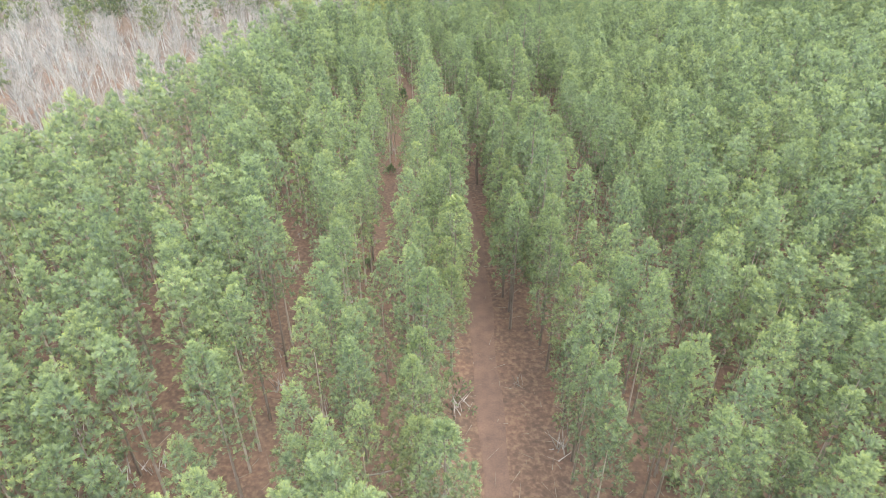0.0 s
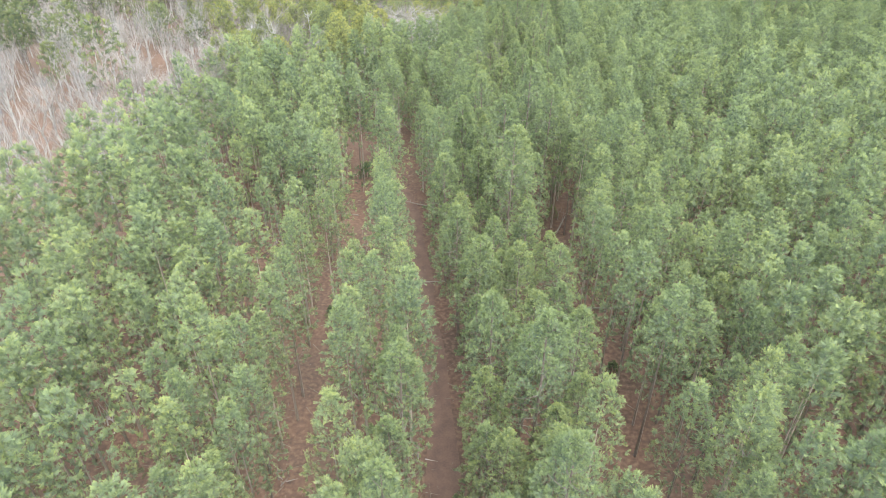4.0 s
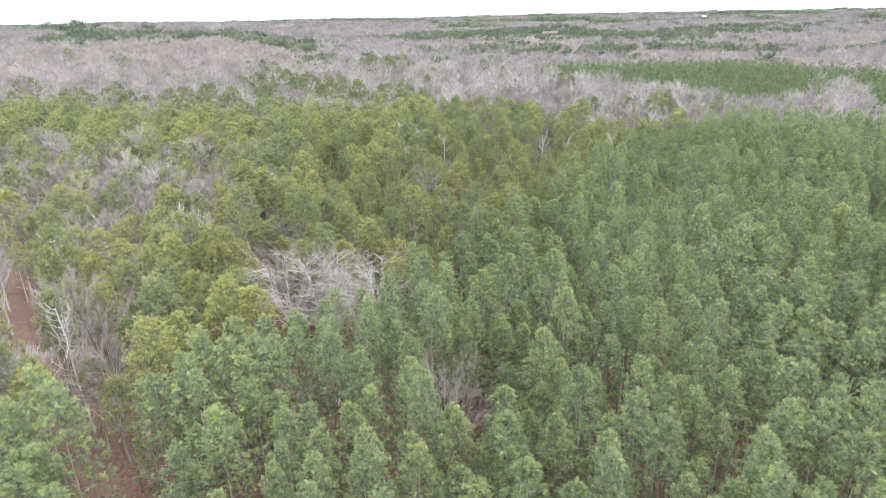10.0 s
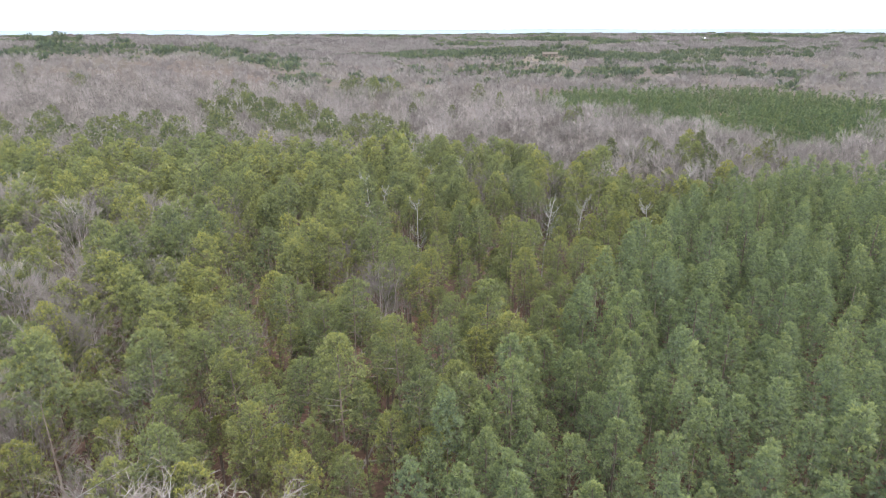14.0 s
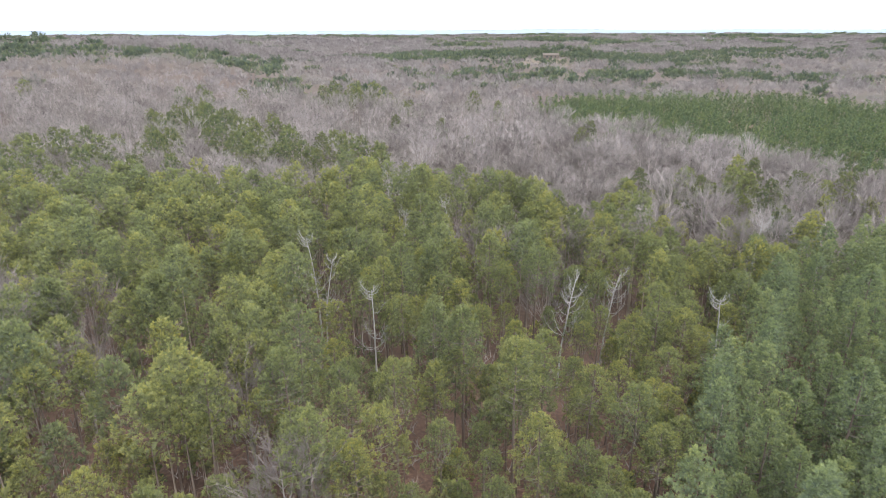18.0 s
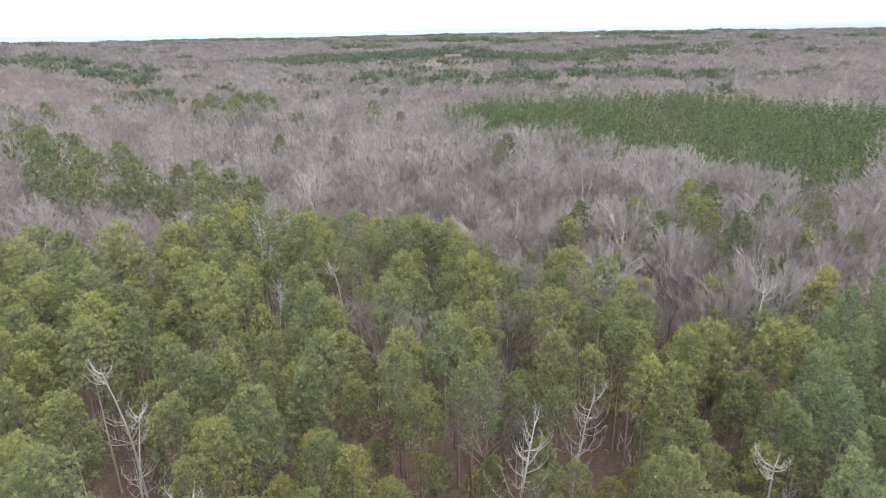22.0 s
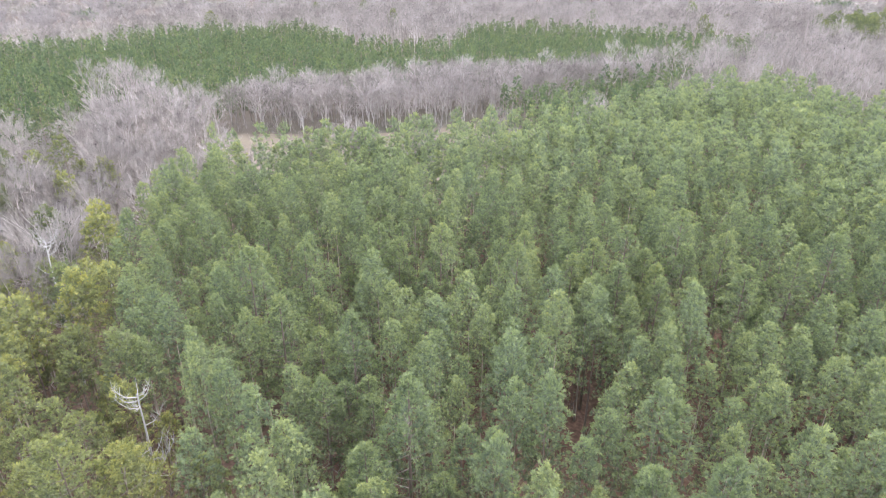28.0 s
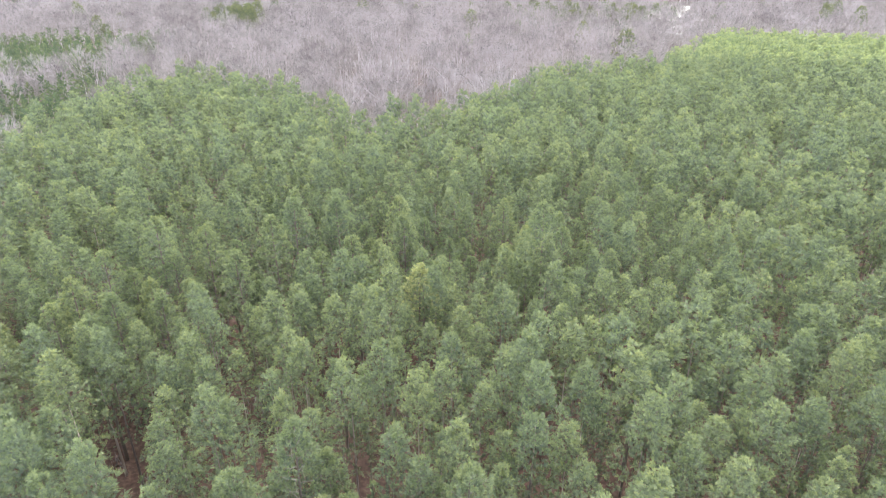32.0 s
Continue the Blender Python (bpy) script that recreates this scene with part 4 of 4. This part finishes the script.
# ---- landmark trees ----
SNAG_LABEL = ["bleached dead tree with broken upturned limbs among the pines", "whitish dead snag, bare of bark and leaves"]
snags = [snag_thing("dead_tree", 16.0 - k, (1, -1, 0.5)[k], SNAG_LABEL[k % 2]) for k in range(3)]
plant_out(snags, np.array([q[0] for q in SNAGS], float), np.array([q[1] for q in SNAGS], float), 0.88, 1.06)
oaks = [bare_thing("bare_tree", 14.5, (4.4, 3.7, 6.0)[k], (9, 8, 17)[k], (7, 7, 10)[k], 6, 3, M_SNAG if k == 2 else M_HBARK, M_TWIG if k != 2 else M_HBARK,
                   ("leafless grey broadleaf tree with fine twigs", "slim leafless broadleaf tree with upswept limbs", "broad pale leafless tree with many spreading limbs")[k], "tree", "bare trees", (8, 8, 1)[k], (1.0, 1.0, 1.5)[k], M_HAZE, (1.0, 1.0, 0.35)[k]) for k in range(3)]
plant_out(oaks[:2], np.array([q[0] for q in OAKS], float), np.array([q[1] for q in OAKS], float), 0.92, 1.1)
oaks[2].matrix_basis = Matrix.LocRotScale((-20.5, 160.5, -0.05), Euler((0, 0, 1.0)), Vector((1.05,) * 3))
for x, y, size in ((-26, 161.5, 0.95), (-15.5, 161, 0.9)):
    copy_thing(oaks[2], Matrix.LocRotScale((x, y, -0.05), Euler((0, 0, x)), Vector((size,) * 3)))
pale = [bare_thing("pale_tree", 16, (2.9, 2.4)[k], (7, 6)[k], 7, 5, 2, M_SNAG, M_HBARK, ("pale-barked leafless tree with tall upswept limbs", "slim whitish leafless tree")[k], "tree", "pale trees", 9, 1.8, M_PALEHAZE, 1.4) for k in range(2)]
gx, gy = grid(-122, -44, 58, 190, 6.2, 0.42)
sel = inside(HARD_LEFT, gx, gy)
gx, gy = np.append(gx[sel], [102, 103, 139, 174, 180, 129, 96, 106, 150]), np.append(gy[sel], [234, 227, 206, 182, 168, 212, 240, 224, 200])
plant_out(pale, gx, gy, 0.75, 1.05)
# broadleaf trees along the edge of the bare woods
gx, gy = grid(-90, 75, 255, 330, 9.0, 0.4)
sel = free_of([PLANT, WILD, FIELD, YOUNG], gx, gy) & (rng.random(len(gx)) < 0.8)
for x, y in zip(gx[sel], gy[sel]):
    copy_thing(oaks[int(rng.integers(0, 2))], Matrix.LocRotScale((x, y, float(height(np.array(x), np.array(y))) - 0.05), Euler((0, 0, x)), Vector((1, 1, 1)) * rng.uniform(0.85, 1.12)))
gx, gy = grid(-150, -30, 165, 285, 15, 0.45)
sel = inside(WILD, gx, gy) & (rng.random(len(gx)) < 0.6)
for x, y in zip(gx[sel], gy[sel]):
    copy_thing(oaks[int(rng.integers(0, 2))], Matrix.LocRotScale((x, y, -0.05), Euler((0, 0, x)), Vector((1, 1, 1)) * rng.uniform(0.9, 1.15)))
# single pines that stand above the bare woods
LONE = [(34, 279), (48, 293), (46, 279), (26, 290), (19, 328), (41, 262), (30, 284), (60, 283), (-30, 318), (-46, 322), (70, 300), (-34, 362), (-19, 357), (-3, 407)]
lone = [pine_thing("lone_pine_tree", (16.5, 15)[k], (2.7, 2.3)[k], (0.34, 0.40)[k], 70, 6, M_OLIVE, "dark olive pine standing above bare winter woods", "tree", "lone pines", True) for k in range(2)]
lone[0].matrix_basis, lone[1].matrix_basis = Matrix.Translation((53, 286, -0.05)), Matrix.Translation((39, 271, -0.05))
for x, y in LONE:
    copy_thing(lone[int(rng.integers(0, 2))], Matrix.LocRotScale((x, y, float(height(np.array(x), np.array(y))) - 0.05), Euler((0, 0, x)), Vector((1, 1, 1)) * rng.uniform(0.95, 1.15)))

yellow = pine_thing("yellowing_pine_tree", 15.8, 2.2, 0.46, 84, 6, M_YELLOW, "plantation pine with a pale yellowish crown", "tree", "plantation pines")
yellow.matrix_basis = Matrix.Translation((44.2, 178.9, -0.05))

# ---- under the trees ----
def log_thing(length, thick):
    root = tagged(new("fallen_log"), "weathered fallen pine log lying on the straw", "log", "fallen logs")
    z = np.linspace(0, 1, 5)
    v, f = tube(np.column_stack([(z - 0.5) * length, rng.normal(0, 0.06, 5), np.full(5, thick * 0.8)]), thick * (1 - 0.5 * z), 7)
    part("stem", mesh_np("stem", v, f, [M_LIMB]), root)
    for k in range(3):
        x = (rng.random() - 0.3) * length * 0.8
        e = np.array([x, 0, thick])
        part("branch_stub", mesh_np("branch_stub", *tube([e, e + np.array([0.3, rng.choice([-1, 1]) * rng.uniform(0.3, 0.8), rng.uniform(0.1, 0.5)])], [0.035, 0.012], 4), [M_LIMB]), root)
    return root


logs = [log_thing(5.5, 0.11), log_thing(4.0, 0.09), log_thing(7.0, 0.12)]
gx = rng.uniform(-40, 25, 34)
gy = rng.uniform(22, 235, 34)
for k in range(len(gx)):
    lane = float(lane_x(np.array(gy[k])))
    lane += LANE * round((gx[k] - lane) / LANE)
    spot = Matrix.Translation((lane + rng.uniform(-1.6, 1.6), gy[k], float(height(np.array(lane), np.array(gy[k]))))) @ Euler((0, 0, rng.uniform(0, 3.14))).to_matrix().to_4x4()
    if k < 3:
        logs[k].matrix_basis = spot
    else:
        copy_thing(logs[k % 3], spot)


# single logs in the open lanes
for x, y, turn in ((-23.9, 106.2, 23), (-29.4, 101.6, 112), (-27.2, 110.8, 44), (-26.5, 111.4, 40), (9.4, 241.8, 76)):
    copy_thing(logs[2 if x < -28 or x > 0 else 0], Matrix.Translation((x, y, float(height(np.array(x), np.array(y))))) @ Euler((0, 0, radians(turn))).to_matrix().to_4x4())


def sapling(tall, count, wide):
    way = unit(rng.normal(0, 0.45, (count, 3)) + np.array([0, 0, 1.0]))
    st = np.column_stack([rng.normal(0, 0.35, count), rng.normal(0, 0.35, count), rng.uniform(0, 0.45, count) * tall])
    v, f = spikes(st, way, tall * rng.uniform(0.3, 0.6, count), wide)
    return v, f, np.zeros(len(f), int), np.zeros((len(v), 3))


ux, uy = grid(-130, 225, 15, 315, 3.1, 0.5)
sel = (inside(WILD, ux, uy) | (inside(PLANT, ux, uy) & (rng.random(len(ux)) < 0.22)) | inside(BELT, ux, uy) | (free_of(OPEN, ux, uy) & (uy > 225) & (uy < 300) & (rng.random(len(ux)) < 0.25))) & (off_line(TRACK, ux, uy) > 2)
spread_out("undergrowth", [sapling(t, 14, 0.10) for t in (3.2, 2.4, 4.2)], ux[sel], uy[sel], [M_TWIG], "thin leafless brown saplings and brush", "undergrowth", 0.6, 1.3)
sx, sy = grid(-60, 60, 12, 240, 7.5, 0.5)
sel = (inside(PLANT, sx, sy) | inside(WILD, sx, sy)) & (rng.random(len(sx)) < 0.45) & (off_line(TRACK, sx, sy) > 1.2)
spread_out("evergreen_shrubs", [pine_simple(t, t * 0.42, 0.08, 14, 4, 3, 0.4, 0.22, True) for t in (1.8, 2.6, 4.0)], sx[sel], sy[sel], [M_YOUNG, M_PBARK], "small dark green shrubs and pine seedlings", "shrubs", 0.6, 1.2)
kx, ky = grid(-50, 45, 12, 215, 1.3, 0.5)
sel = rng.random(len(kx)) < 0.5
kx, ky = kx[sel], ky[sel]
a = rng.uniform(0, 6.28, len(kx))
v, f = spikes(np.column_stack([kx, ky, height(kx, ky) + 0.06]), np.column_stack([np.cos(a), np.sin(a), rng.uniform(0, 0.12, len(kx))]), rng.uniform(0.4, 2.2, len(kx)), 0.05)
tagged(new("dead_sticks", mesh_np("dead_sticks", v, f, [M_LIMB])), "grey dead sticks strewn over the straw", "sticks", kind="stuff")

rx, ry = np.array([-612.0, -600, -588, -576, -625, -555, -520, -640]), np.array([937.0, 955, 941, 959, 965, 945, 975, 945])
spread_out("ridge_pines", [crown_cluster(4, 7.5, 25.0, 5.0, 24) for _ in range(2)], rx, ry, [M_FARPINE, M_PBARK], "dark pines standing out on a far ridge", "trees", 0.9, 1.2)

# ---- far fields and buildings ----
for poly, label in zip(PASTURES, ("pale winter pasture beyond the woods", "narrow pale field strip behind the pines", "tan clearing round a far house")):
    patch("pasture", poly, M_FIELD if "house" in label else M_PASTURE, label, 0.3)


def box(w, d, h, x=0.0, y=0.0, z=0.0):
    bm = bmesh.new()
    bmesh.ops.create_cube(bm, size=1.0, matrix=Matrix.Translation((x, y, z + h / 2)) @ Matrix.Diagonal((w, d, h, 1)))
    return bm


def gable(w, d, h, z):
    bm = bmesh.new()
    q = [(-w / 2, -d / 2, z), (w / 2, -d / 2, z), (w / 2, d / 2, z), (-w / 2, d / 2, z), (-w / 2, 0, z + h), (w / 2, 0, z + h)]
    q = [bm.verts.new(c) for c in q]
    for c in ((0, 1, 5, 4), (2, 3, 4, 5), (1, 2, 5), (3, 0, 4), (3, 2, 1, 0)):
        bm.faces.new([q[k] for k in c])
    return bm


def solid(name, bm, mat, parent):
    me = bpy.data.meshes.new(name)
    bm.to_mesh(me)
    bm.free()
    me.materials.append(mat)
    return part(name, me, parent)


def building(name, w, d, h, rise, wall, roof, spot, label, windows=3):
    root = tagged(new(name), label, "building")
    solid("wall", box(w, d, h), wall, root)
    solid("roof", gable(w * 1.06, d * 1.1, rise, h), roof, root)
    for k in range(windows):
        solid("window", box(w * 0.09, 0.2, h * 0.4, (k - (windows - 1) / 2) * w * 0.27, -d / 2 - 0.05, h * 0.35), M_GLASS, root)
    root.matrix_basis = spot
    return root


def on_land(az, r, turn=0):
    x, y = r * math.sin(radians(az)), 199 + r * math.cos(radians(az))
    return Matrix.Translation((x, y, float(height(np.array(x), np.array(y))))) @ Euler((0, 0, radians(turn - az))).to_matrix().to_4x4()


building("farmhouse", 16, 9, 3.2, 2.2, M_WALL, M_ROOF, Matrix.Translation((46, 856, float(height(np.array(46.0), np.array(856.0))))), "tan farmhouse with a brown gabled roof in a clearing")
for az, r, w in ((16.2, 2300, 34), (36.5, 3500, 70), (38.6, 3600, 110), (41.0, 3500, 60), (-1.5, 3300, 50)):
    building("warehouse", w, 26, 9, 4, M_WHITE, M_WHITE, on_land(az, r), "long white metal shed on the far horizon", 4)
